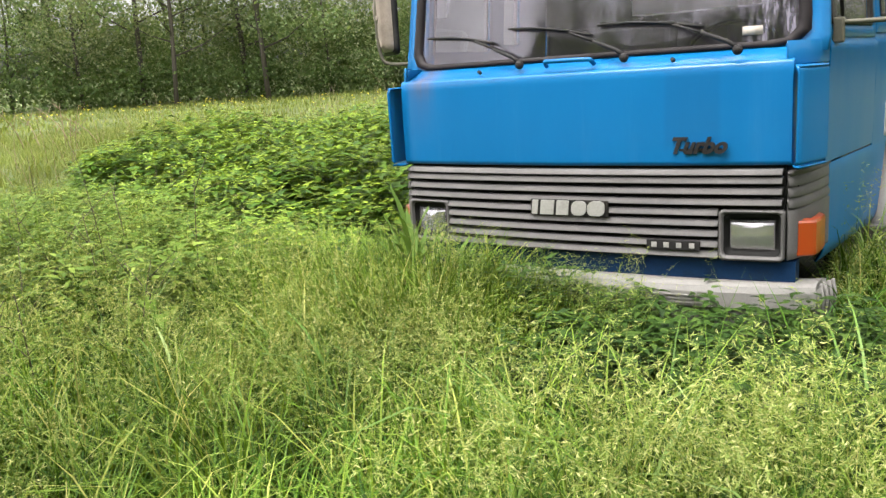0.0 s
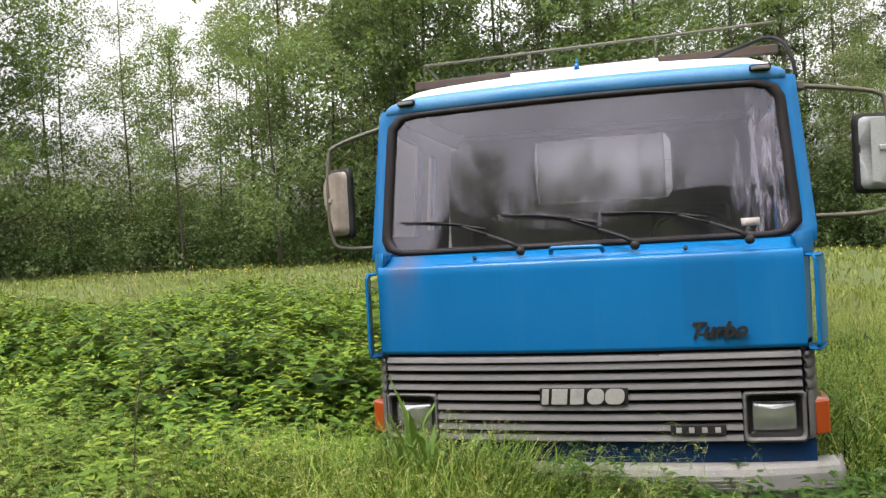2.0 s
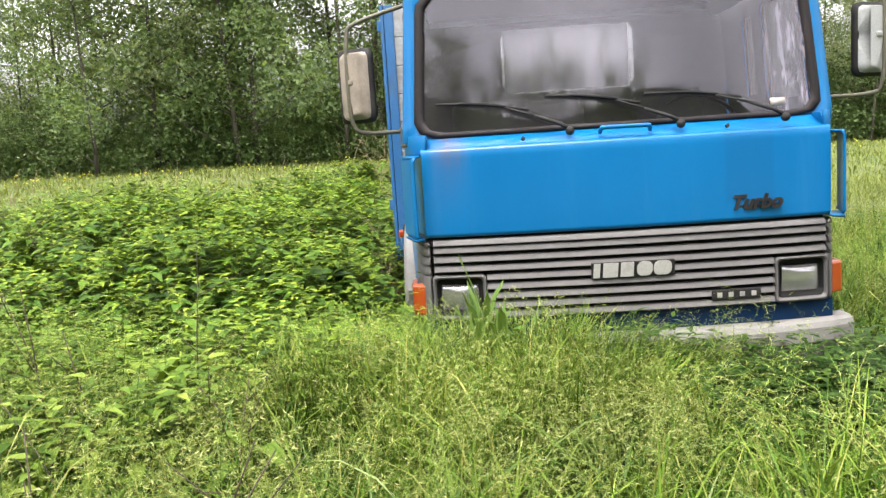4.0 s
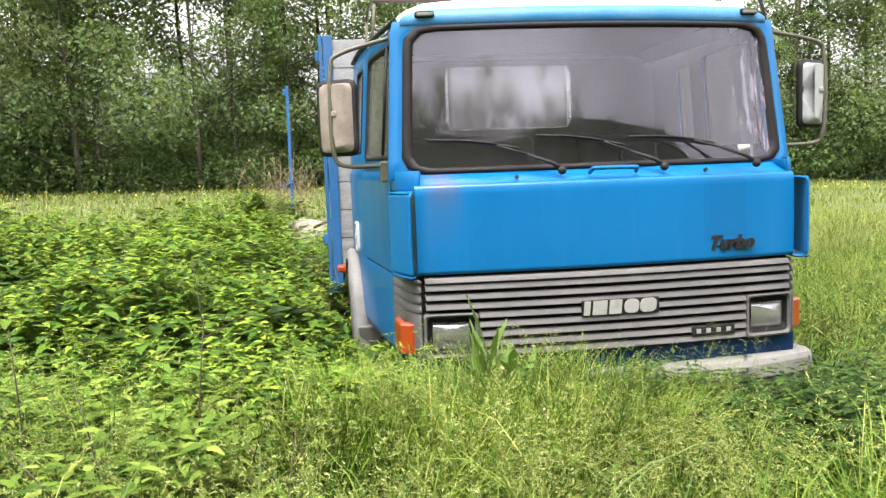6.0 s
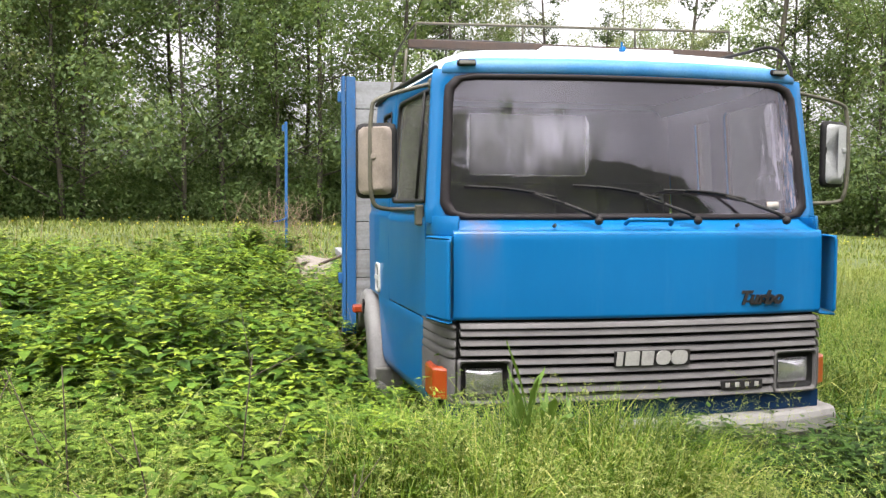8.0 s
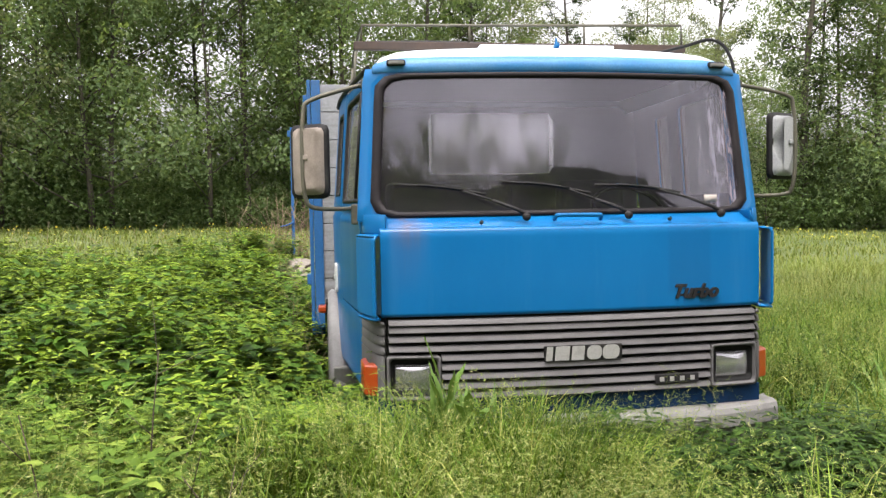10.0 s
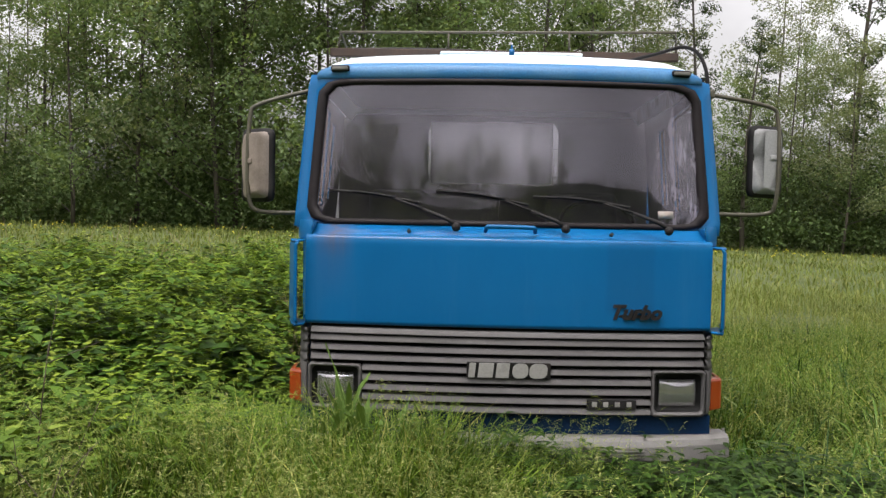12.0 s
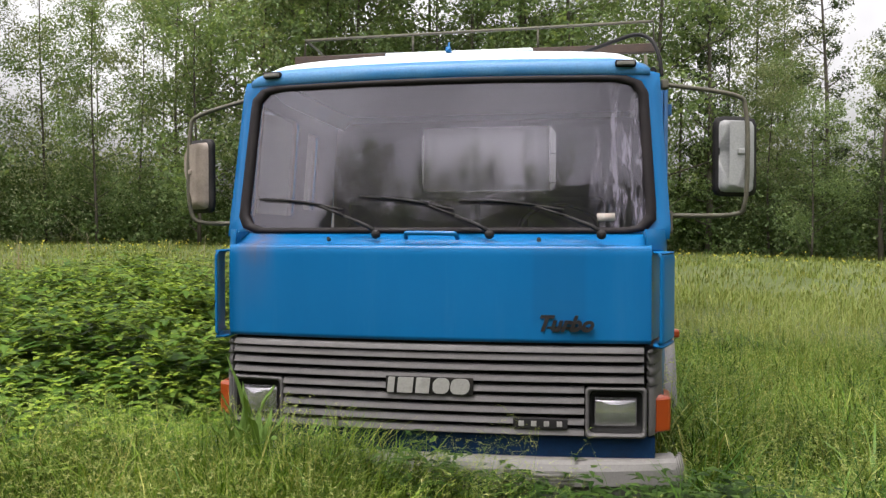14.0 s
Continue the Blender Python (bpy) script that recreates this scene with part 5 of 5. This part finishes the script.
        ring(bm, at(o1, 0.0), at(o1, 0.012), at(o2, 0.018), at(o3, 0.018), at(o3, 0.0))
        block(bm, S(1.78, 1.185, 0.010), (0.016, 0.14, 0.03), (0, 0, -5.5 * s))
        vent = P("side_vent", bm, VENT, "pale grey plastic air vent with two openings")
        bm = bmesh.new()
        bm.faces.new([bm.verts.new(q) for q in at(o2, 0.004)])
        part("vent_shade", bm, SHADOWED, vent)
        # gutter
        bm = bmesh.new()
        tube(bm, [(s * (side_x(y, 2.47) + 0.006), y, 2.485 + 0.012 * math.sin(y)) for y in np.linspace(0.42, 2.32, 9)], 0.016, 6)
        P("gutter", bm, BLACK)
        # lower skirt, wheel arch, mud flap
        bm = bmesh.new()
        grid(bm, [[(s * (half_width(y) - o), y, max(z, 0)) for y in np.linspace(0.50, e, 7)] for z, o, e in ((1.057, 0.0, 1.80), (1.00, 0.0, 1.76), (0.80, 0.004, 1.70), (0.64, 0.010, 1.66), (0.60, 0.020, 1.66), (0.55, 0.05, 1.66))], 0.012)
        P("lower_side_panel", bm, BLUE)
        bm = bmesh.new()
        rows = []
        for r, o in ((0.66, -0.14), (0.69, 0.015), (0.66, 0.045), (0.52, 0.055), (0.50, 0.04), (0.50, -0.1)):
            rows.append([(s * (1.312 + o), 2.28 - r * math.cos(a) * 0.98, 0.36 + r * math.sin(a)) for a in np.linspace(-0.25, 2.9, 19)])
        grid(bm, rows, 0.008)
        arch = P("wheel_arch", bm, ARCH, "pale grey plastic wheel arch")
        bm = bmesh.new()
        block(bm, (s * 1.375, 2.36, 0.885), (0.12, 0.10, 0.06), (0, 0, 0), 0.014)
        part("side_marker", bm, AMBER, arch, "orange side marker lamp")
        bm = bmesh.new()
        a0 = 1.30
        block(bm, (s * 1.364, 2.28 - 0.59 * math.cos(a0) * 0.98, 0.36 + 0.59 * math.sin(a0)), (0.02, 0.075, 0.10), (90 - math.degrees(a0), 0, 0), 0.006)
        part("arch_recess_shade", bm, SHADOWED, arch)
        bm = bmesh.new()
        block(bm, (s * 1.20, 1.66, 0.33), (0.26, 0.05, 0.44), (8, 0, 0), 0.012)
        part("mud_flap", bm, BUMPER_LOW, arch)
        # front wheel
        bm = bmesh.new()
        prof = [(0.26, 0.13), (0.30, 0.15), (0.40, 0.15), (0.455, 0.13), (0.47, 0.09), (0.47, -0.09), (0.455, -0.13), (0.30, -0.15), (0.26, -0.12)]
        loops = [[(s * (1.08 + 0.0) + o, 2.28 + r * math.cos(a), 0.40 + r * math.sin(a)) for r, o in prof] for a in np.linspace(0, 2 * math.pi, 29)]
        grid(bm, loops)
        wheel = P("wheel", bm, TYRE)
        bm = bmesh.new()
        grid(bm, [[(s * 1.08 + s * o, 2.28 + r * math.cos(a), 0.40 + r * math.sin(a)) for r, o in ((0.27, 0.12), (0.25, 0.06), (0.16, 0.05), (0.12, 0.10), (0.01, 0.11))] for a in np.linspace(0, 2 * math.pi, 25)])
        part("rim", bm, RUST, wheel)
        # mirror on its tube bracket
        c = Vector((-1.445, 0.45, 1.962)) if s < 0 else Vector((1.545, 0.60, 2.045))
        top, elbow, low_at = ((-1.125, 0.455, 2.405), (-1.475, 0.385, 2.275), (-1.195, 0.50, 1.690)) if s < 0 else ((1.165, 0.455, 2.415), (1.585, 0.53, 2.335), (1.195, 0.50, 1.730))
        e, t, b = Vector(elbow), Vector(top), Vector(low_at)
        bm = bmesh.new()
        pts = curve_points([t, t.lerp(e, 0.85) + Vector((0, 0, 0.015)), e + Vector((0, 0, -0.05)), Vector((e.x + 0.01 * s, e.y - 0.01, c.z)), Vector((e.x, e.y, b.z + 0.07)), Vector((e.x - 0.06 * s, e.y + 0.02, b.z + 0.005)), b], 6)
        tube(bm, pts, 0.0125, 8)
        block(bm, t, (0.04, 0.07, 0.05), (0, 0, 0), 0.01)
        block(bm, b + Vector((-0.005 * s, 0, -0.035)), (0.05, 0.05, 0.12), (0, 0, 0), 0.01)
        bracket = P("mirror_bracket", bm, TUBE, "olive-grey bent tube")
        bm = bmesh.new()
        M = Matrix.Translation(c) @ pose(0, 0, 0, 0, 0, -33 if s < 0 else 24)
        shell = [[M @ Vector((a, d, b2)) for a, b2 in spaced(rounded(0.114 * f, 0.203 * f, 0.032 * f), 40)] for f, d in ((1.0, 0.016), (1.0, -0.005), (0.95, -0.012))]
        ring(bm, *shell)
        # raised flat panel with slanting facets down to the rim
        rim = [Vector((a, -0.012, b2)) for a, b2 in spaced(rounded(0.114 * 0.95, 0.203 * 0.95, 0.030), 40)]
        flat_ = [(0.088, 0.16), (0.075, 0.175), (0.0, 0.175), (-0.040, 0.11), (-0.040, 0.03), (0.05, -0.155), (0.078, -0.155), (0.088, -0.14)]
        flat_ = [Vector((-s * a, -0.085, b2)) for a, b2 in flat_]
        rv, fv = [bm.verts.new(M @ q) for q in rim], [bm.verts.new(M @ q) for q in flat_]
        near_ = [min(range(len(flat_)), key=lambda j: (flat_[j] - q).length) for q in rim]
        for k in range(40):
            k2 = (k + 1) % 40
            if near_[k] == near_[k2]:
                bm.faces.new((rv[k], rv[k2], fv[near_[k]]))
            else:
                bm.faces.new((rv[k], rv[k2], fv[near_[k2]], fv[near_[k]]))
        bm.faces.new(fv)
        head_ = P("mirror", bm, MIRROR_BACK if s < 0 else MIRROR_GREY, "rectangular wing mirror with a bleached faceted back")
        bm = bmesh.new()
        ring(bm, *[[M @ Vector((a, d, b2)) for a, b2 in spaced(rounded(0.114 + o, 0.203 + o, 0.036), 40)] for o, d in ((-0.006, 0.024), (0.009, 0.020), (0.009, -0.008), (-0.012, -0.018))])
        part("mirror_rim", bm, BLACK, head_)
        bm = bmesh.new()
        bm.faces.new([bm.verts.new(M @ Vector((a, 0.018, b2))) for a, b2 in spaced(rounded(0.112, 0.20, 0.032), 40)])
        part("mirror_glass", bm, MIRROR, head_)
        bm = bmesh.new()
        block(bm, M @ Vector((0.02 * s * -1, -0.087, 0.02)), (0.05, 0.012, 0.03), (0, 0, -33 if s < 0 else 33), 0.006)
        part("mirror_clamp", bm, MIRROR_BACK if s < 0 else MIRROR_GREY, head_)

    # cab inside
    bm = bmesh.new()
    n = 40
    o = spaced(rounded(1.232, 0.75, 0.02), n)
    i = spaced(rounded(0.52, 0.25, 0.06), n)
    wall = lambda loop, y, cz: [(a, y, cz + b) for a, b in loop]
    ring(bm, wall(o, 2.29, 1.75), wall(i, 2.29, 2.20), wall(i, 2.32, 2.20), wall(o, 2.325, 1.75))
    back = P("cab_back_wall", bm, LINING)
    bm = bmesh.new()
    grid(bm, [[(-0.52, 2.30, z), (0.52, 2.30, z)] for z in (1.95, 2.45)])
    g = part("rear_window", bm, REAR_GLASS, back)
    g.visible_shadow = False
    bm = bmesh.new()
    grid(bm, [[(x, 2.275 + 0.008 * math.sin(38 * x), z) for x in np.linspace(-0.5, 0.47, 40)] for z in (1.96, 2.2, 2.44)], 0.004)
    part("rear_window_sheet", bm, REAR_SHEET, back, "pale translucent sheet added to brighten the rear window")
    bm = bmesh.new()
    block(bm, (0, 1.2, 1.02), (2.2, 2.2, 0.05))
    P("cab_floor", bm, BLACK)
    bm = bmesh.new()
    xs = np.linspace(-1.07, 1.07, 13)
    grid(bm, [[(x, screen(x / 1.12, 0).y + 0.03, 1.655) for x in xs], [(x, 0.50, 1.665) for x in xs], [(x, 0.58, 1.60) for x in xs], [(x, 0.55, 1.25) for x in xs]], 0.02)
    P("dashboard", bm, CLOTH)
    bm = bmesh.new()
    xs = np.linspace(-1.08, 1.08, 7)
    grid(bm, [[(x, 0.42, 2.47) for x in xs], [(x, 0.9, 2.54) for x in xs], [(x, 2.28, 2.55) for x in xs]], 0.01)
    P("headlining", bm, LINING)
    for x, w in ((0.62, 0.52), (-0.45, 0.95)):
        bm = bmesh.new()
        block(bm, (x, 1.35, 1.42), (w, 0.50, 0.14), (4, 0, 0), 0.05, 3)
        seat = P("seat", bm, CLOTH)
        bm = bmesh.new()
        block(bm, (x, 1.66, 1.62), (w, 0.14, 0.52), (-10, 0, 0), 0.06, 3)
        part("backrest", bm, CLOTH, seat)
    bm = bmesh.new()
    wheel_m = pose(0.60, 0.82, 1.66, 38)
    tube(bm, [wheel_m @ Vector((0.23 * math.cos(a), 0.23 * math.sin(a), 0)) for a in np.linspace(0, 2 * math.pi, 33)], 0.014, 7)
    tube(bm, [wheel_m @ Vector((-0.22, 0, 0)), wheel_m @ Vector((0, 0, -0.03)), wheel_m @ Vector((0.22, 0, 0))], 0.013, 6)
    tube(bm, [wheel_m @ Vector((0, 0, -0.02)), (0.60, 0.60, 1.40)], 0.025, 8)
    P("steering_wheel", bm, BLACK)

    # roof rack
    bm = bmesh.new()
    block(bm, (0.01, 1.22, 2.772), (2.32, 0.05, 0.055), (0, 0, 0), 0.006)
    for x in (-0.75, -0.4, 0.4, 0.8):
        block(bm, (x, 1.63, 2.715), (0.025, 0.84, 0.02), (0, 0, 0), 0.004)
    rack = P("roof_rack", bm, RUST, "rusty brown steel roof rack")
    bm = bmesh.new()
    tube(bm, [(-1.10, 1.25, 2.79), (-1.09, 1.25, 2.915), (-0.3, 1.25, 2.925), (0.5, 1.25, 2.935), (1.16, 1.25, 2.945), (1.165, 1.25, 2.79)], 0.010, 6)
    part("rack_rail", bm, TUBE, rack)
    for x in (-0.36, 0.45):
        bm = bmesh.new()
        tube(bm, [(x, 1.25, 2.79), (x, 1.25, 2.93)], 0.008, 6)
        part("rack_post", bm, TUBE, rack)
    for s in (-1, 1):
        for y in (1.45, 2.15):
            bm = bmesh.new()
            tube(bm, [(s * 1.155, y, 2.50), (s * 1.14, y, 2.62), (s * 1.125, y, 2.78)], 0.012, 6)
            block(bm, (s * 1.158, y, 2.52), (0.03, 0.04, 0.05), (0, 0, 0), 0.005)
            part("rack_leg", bm, TUBE, rack)
    bm = bmesh.new()
    tube(bm, [(-1.125, 2.15, 2.78), (-1.12, 2.1, 2.86), (-1.10, 1.5, 2.91), (-1.09, 1.25, 2.915)], 0.010, 6)
    part("rack_side_rail", bm, TUBE, rack)
    bm = bmesh.new()
    tube(bm, curve_points([(-1.0, 1.36, 2.80), (-0.6, 1.40, 2.815), (-0.2, 1.38, 2.805)], 5), 0.035, 8)
    part("rolled_cover", bm, BLACK, rack, "dark rolled sheet lying on the rack")
    bm = bmesh.new()
    tube(bm, curve_points([(0.74, 0.62, 2.635), (0.89, 0.55, 2.668), (1.02, 0.53, 2.700), (1.10, 0.50, 2.66), (1.14, 0.47, 2.56), (1.15, 0.46, 2.46)], 6), 0.011, 7)
    P("air_hose", bm, BLACK)

    # load bed with its plank headboard
    bm = bmesh.new()
    block(bm, (0, 5.6, 1.00), (2.45, 5.9, 0.10), (0, 0, 0), 0.01)
    bed = P("load_bed", bm, PLANK)
    for x in (-0.42, 0.42):
        bm = bmesh.new()
        block(bm, (x, 4.5, 0.78), (0.09, 8.0, 0.24), (0, 0, 0), 0.01)
        P("chassis_rail", bm, SHADOWED)
    bm = bmesh.new()
    block(bm, (-0.07, 2.69, 1.80), (2.62, 0.012, 1.86))
    board = P("headboard", bm, SHADOWED, "tall headboard of grey weathered planks between blue posts")
    for k in range(8):
        bm = bmesh.new()
        block(bm, (-0.07, 2.66, 0.99 + 0.232 * k), (2.64, 0.04, 0.226), (0, 0, 0), 0.005)
        part("plank", bm, PLANK, board)
    for s, out in ((-1, 0.0), (1, -0.125)):
        bm = bmesh.new()
        block(bm, (s * (1.42 + out), 2.66, 1.70), (0.075, 0.08, 2.12), (0, 0, 0), 0.006)
        part("post", bm, POST_BLUE, board)
        bm = bmesh.new()
        block(bm, (s * (1.478 + out), 2.70, 1.70), (0.03, 0.14, 2.13), (0, 0, 0), 0.006)
        part("post_flange", bm, POST_BLUE, board)
        for z in (2.60, 1.10):
            bm = bmesh.new()
            block(bm, (s * (1.505 + out), 2.70, z), (0.04, 0.05, 0.09), (0, 0, 0), 0.008)
            part("hinge", bm, POST_BLUE, board)
    for s in (-1, 1):
        bm = bmesh.new()
        loops = [[(s * 1.0 + o, 6.6 + r * math.cos(a), 0.42 + r * math.sin(a)) for r, o in ((0.26, 0.2), (0.42, 0.2), (0.47, 0.15), (0.47, -0.15), (0.42, -0.2), (0.26, -0.2))] for a in np.linspace(0, 2 * math.pi, 25)]
        grid(bm, loops)
        P("rear_wheel", bm, TYRE)


build_truck()

# ---- things round the truck ----
def build_post():
    ob = thing("field_post", "thin sun-bleached blue steel post standing in the field", "post", at=(-1.99, 11.7, -0.06))
    bm = bmesh.new()
    block(bm, (0, 0, 1.5), (0.055, 0.045, 3.1), (0, -0.8, 0), 0.006)
    part("shaft", bm, POST_BLUE, ob)
    bm = bmesh.new()
    block(bm, (-0.075, 0, 2.93), (0.05, 0.045, 0.12), (0, 0, 0), 0.006)
    part("hook", bm, POST_BLUE, ob)
    bm = bmesh.new()
    tube(bm, [(0.02, -0.03, 1.26), (-0.10, -0.05, 1.20), (-0.24, -0.06, 1.17)], 0.018, 6, 0.010)
    part("crossbar", bm, POST_BLUE, ob)


def build_rubble():
    rng = np.random.RandomState(3)
    bm = bmesh.new()
    n, rows = 26, []
    for j, r in enumerate(np.linspace(0, 1, 12)):
        row = []
        for k in range(n + 1):
            a = 2 * math.pi * (k % n) / n
            wob = 1 + 0.10 * math.sin(3 * a) + 0.06 * math.sin(7 * a + 1)
            z = 0.96 * (1 - r ** 4) - 0.05 + 0.09 * noise.noise(Vector((2.5 * r * math.cos(a), 2.5 * r * math.sin(a), 1)))
            row.append((0.66 * r * wob * math.cos(a), 1.25 * r * wob * math.sin(a), z))
        rows.append(row)
    grid(bm, rows, 0.0, False)
    ob = part("sand_heap", bm, RUBBLE, None)
    ob.location = (-1.64, 6.9, -0.06)
    tagged(ob, "pale sandy heap beside the load bed", "sand heap")
    bar = bmesh.new()
    tube(bar, [(-1.62, 5.2, 0.90), (-1.30, 5.2, 1.03)], 0.016, 7)
    ob = part("loose_bar", bar, RUST, None)
    tagged(ob, "dark rusty bar sticking out beside the load bed", "steel bar")


def stalks(name, label, spots, mat, rng, low, high, twigs, radius=0.006, lean=0.25):
    bm = bmesh.new()
    for x, y in spots:
        h = rng.uniform(low, high)
        az, l = rng.uniform(0, 6.28), abs(rng.normal(0, lean)) * h
        z0 = float(ground_z(x, y)) - 0.02
        pts = [(x + math.cos(az) * l * f * f, y + math.sin(az) * l * f * f, z0 + h * f * (1 - 0.12 * l * f)) for f in np.linspace(0, 1, 5)]
        tube(bm, pts, radius, 4, radius * 0.35)
        for q in range(twigs):
            f = rng.uniform(0.4, 0.95)
            p = Vector(pts[0]).lerp(Vector(pts[4]), f)
            a2 = rng.uniform(0, 6.28)
            d = Vector((math.cos(a2), math.sin(a2), rng.uniform(0.4, 1.3))) * h * rng.uniform(0.10, 0.25)
            tube(bm, [p, p + d], radius * 0.5, 3, radius * 0.2)
    ob = part(name, bm, mat, None)
    tagged(ob, label, "dead stalks", kind="stuff")


def build_stalks():
    rng = np.random.RandomState(31)
    stalks("dry_brush", "pale dry brushwood and dead stalks behind the nettles", [(-2.12 + rng.normal(0, 0.22), 11.9 + rng.normal(0, 0.25)) for _ in range(40)] + [(-1.55 + rng.normal(0, 0.35), 11.8 + rng.normal(0, 0.3)) for _ in range(18)] + [(-2.85, 9.6), (-2.8, 9.7), (-3.0, 9.8)], WEED_DRY, rng, 0.8, 1.8, 4, 0.0075, 0.45)
    stalks("dry_twigs", "tangle of thin dry twigs by the truck's wheel", [(-1.55 + rng.normal(0, 0.12), 2.5 + rng.normal(0, 0.25)) for _ in range(26)] + [(-1.75 + rng.normal(0, 0.22), 5.6 + rng.normal(0, 0.6)) for _ in range(40)], WEED_DRY, rng, 0.5, 1.05, 5, 0.003, 0.5)
    stalks("dead_stalks", "dark dead stalks standing among the weeds", [(rng.uniform(-4.2, -1.6), rng.uniform(-2.6, -0.6)) for _ in range(26)] + [(rng.uniform(-7, -3), rng.uniform(-1.5, 3)) for _ in range(25)], DARK_STALK, rng, 0.75, 1.12, 3, 0.006, 0.25)
    stalks("field_stalks", "thin dry stalks over the field", [(rng.uniform(-9, -4), rng.uniform(5, 10)) for _ in range(60)] + [(rng.uniform(-14, -7), rng.uniform(2, 8)) for _ in range(50)], WEED_DRY, rng, 0.7, 1.35, 2, 0.006, 0.3)


def build_branch():
    rng = np.random.RandomState(8)
    x, y = 21 * math.sin(radians(-57)) + 1.2, 21 * math.cos(radians(-57)) - 4.1
    stalks("dead_branches", "bleached dead branches lying in the field", [(x + rng.normal(0, 0.35), y + rng.normal(0, 0.3)) for _ in range(7)], WEED_DRY, rng, 0.8, 1.5, 5, 0.018, 0.6)


def build_flowers():
    rng = np.random.RandomState(41)
    a, r = np.radians(rng.uniform(-70, 50, 520)), rng.uniform(30, 36, 520)
    c = np.stack([r * np.sin(a), r * np.cos(a) - 3, rng.uniform(0.2, 0.5, 520)], 1)
    V, F = crown_leaves(c, np.full(520, 0.05), 1500, 0.032, rng)
    tagged(new("yellow_flowers", mesh_fast("yellow_flowers", V, F, [PETAL])), "yellow wild flowers along the far edge of the field", "flowers", kind="stuff")
    c = np.array([(-25.0, 33.0, 0.9), (-25.3, 33.2, 1.5), (-24.7, 33.0, 1.3), (-25.0, 33.1, 0.5)])
    V, F = crown_leaves(c, np.array([0.5, 0.35, 0.4, 0.4]), 700, 0.06, rng)
    bush = thing("blossoming_bush", "small bush covered in whitish blossom at the wood's edge", "bush")
    ob = new("blossom", mesh_fast("blossom", V, F, [BLOSSOM]))
    ob.parent = bush
    bm = bmesh.new()
    for k in range(5):
        tube(bm, [(-25, 33.1, 0), (-25 + 0.15 * (k - 2), 33.1, 0.7), (-25 + 0.25 * (k - 2), 33.1, 1.4)], 0.02, 5, 0.006)
    part("stems", bm, BARK, bush)


def broad_plant(x, y, height, count, length, rng, label, mat, erect=0.0):
    """A weed with long lance leaves rising from one root, as single curved leaves."""
    root = thing("dock_plant", label, "weed", "broad-leaved weeds by the truck", (x, y, float(ground_z(x, y))))
    bm = bmesh.new()
    tube(bm, [(0, 0, -0.02), (0.01, 0.01, height * 0.6), (0.03, -0.01, height)], 0.007, 6, 0.003)
    part("stem", bm, mat, root)
    for k in range(count):
        f = k / count
        az, h0 = k * 2.4 + rng.normal(0, 0.3), height * (0.15 + 0.8 * f)
        L, w = length * rng.uniform(0.7, 1.15) * (1.1 - 0.5 * f), length * rng.uniform(0.13, 0.19)
        rise, fall = rng.uniform(0.5, 1.0) + 0.9 * erect, rng.uniform(0.5, 1.2) - 0.35 * erect
        w = w * (1 - 0.58 * erect)
        rows = []
        for t in np.linspace(0, 1, 7):
            half = w * math.sin(math.pi * min(1, 0.06 + t * 0.94)) ** 0.8 * (1 - 0.35 * t)
            r, z = L * t * (0.85 - 0.35 * erect), h0 + L * (rise * t - fall * t * t)
            row = []
            for q in (-1, -0.5, 0, 0.5, 1):
                row.append((math.cos(az) * r - math.sin(az) * half * q, math.sin(az) * r + math.cos(az) * half * q, z + abs(q) * half * 0.35 + 0.012 * math.sin(9 * t + 3 * q)))
            rows.append(row)
        bm = bmesh.new()
        grid(bm, rows)
        part("leaf", bm, mat, root)


def build_broad_plants():
    rng = np.random.RandomState(17)
    for x, y, h, n, L in ((-0.80, -0.36, 0.74, 18, 0.34), (-0.72, -0.46, 0.66, 16, 0.34), (-0.86, -0.42, 0.58, 14, 0.34), (-0.58, -0.30, 0.52, 12, 0.32), (-0.22, -0.42, 0.50, 8, 0.34), (0.10, -0.38, 0.34, 7, 0.26),
                          (0.95, -0.80, 0.36, 10, 0.26), (1.25, -0.95, 0.32, 9, 0.24), (0.62, -1.0, 0.30, 8, 0.24), (1.0, -0.45, 0.42, 12, 0.26), (1.2, -0.62, 0.40, 11, 0.26), (0.8, -0.55, 0.40, 11, 0.25), (1.42, -0.75, 0.36, 10, 0.24), (0.45, -0.62, 0.42, 11, 0.28), (-2.3, -0.75, 0.70, 12, 0.36), (-2.9, -1.5, 0.60, 11, 0.34), (-1.75, -1.35, 0.55, 10, 0.32), (1.65, -0.5, 0.4, 9, 0.24)):
        broad_plant(x, y, h, n, L, rng, "broad-leaved green dock weed growing in the grass", GRASS_BROAD if -0.95 < x < -0.5 else DOCK if x > -1.2 else WEED, 1.0 if -0.95 < x < -0.5 else 0.0)


build_broad_plants()
build_post()
build_rubble()
build_stalks()
build_branch()
build_flowers()
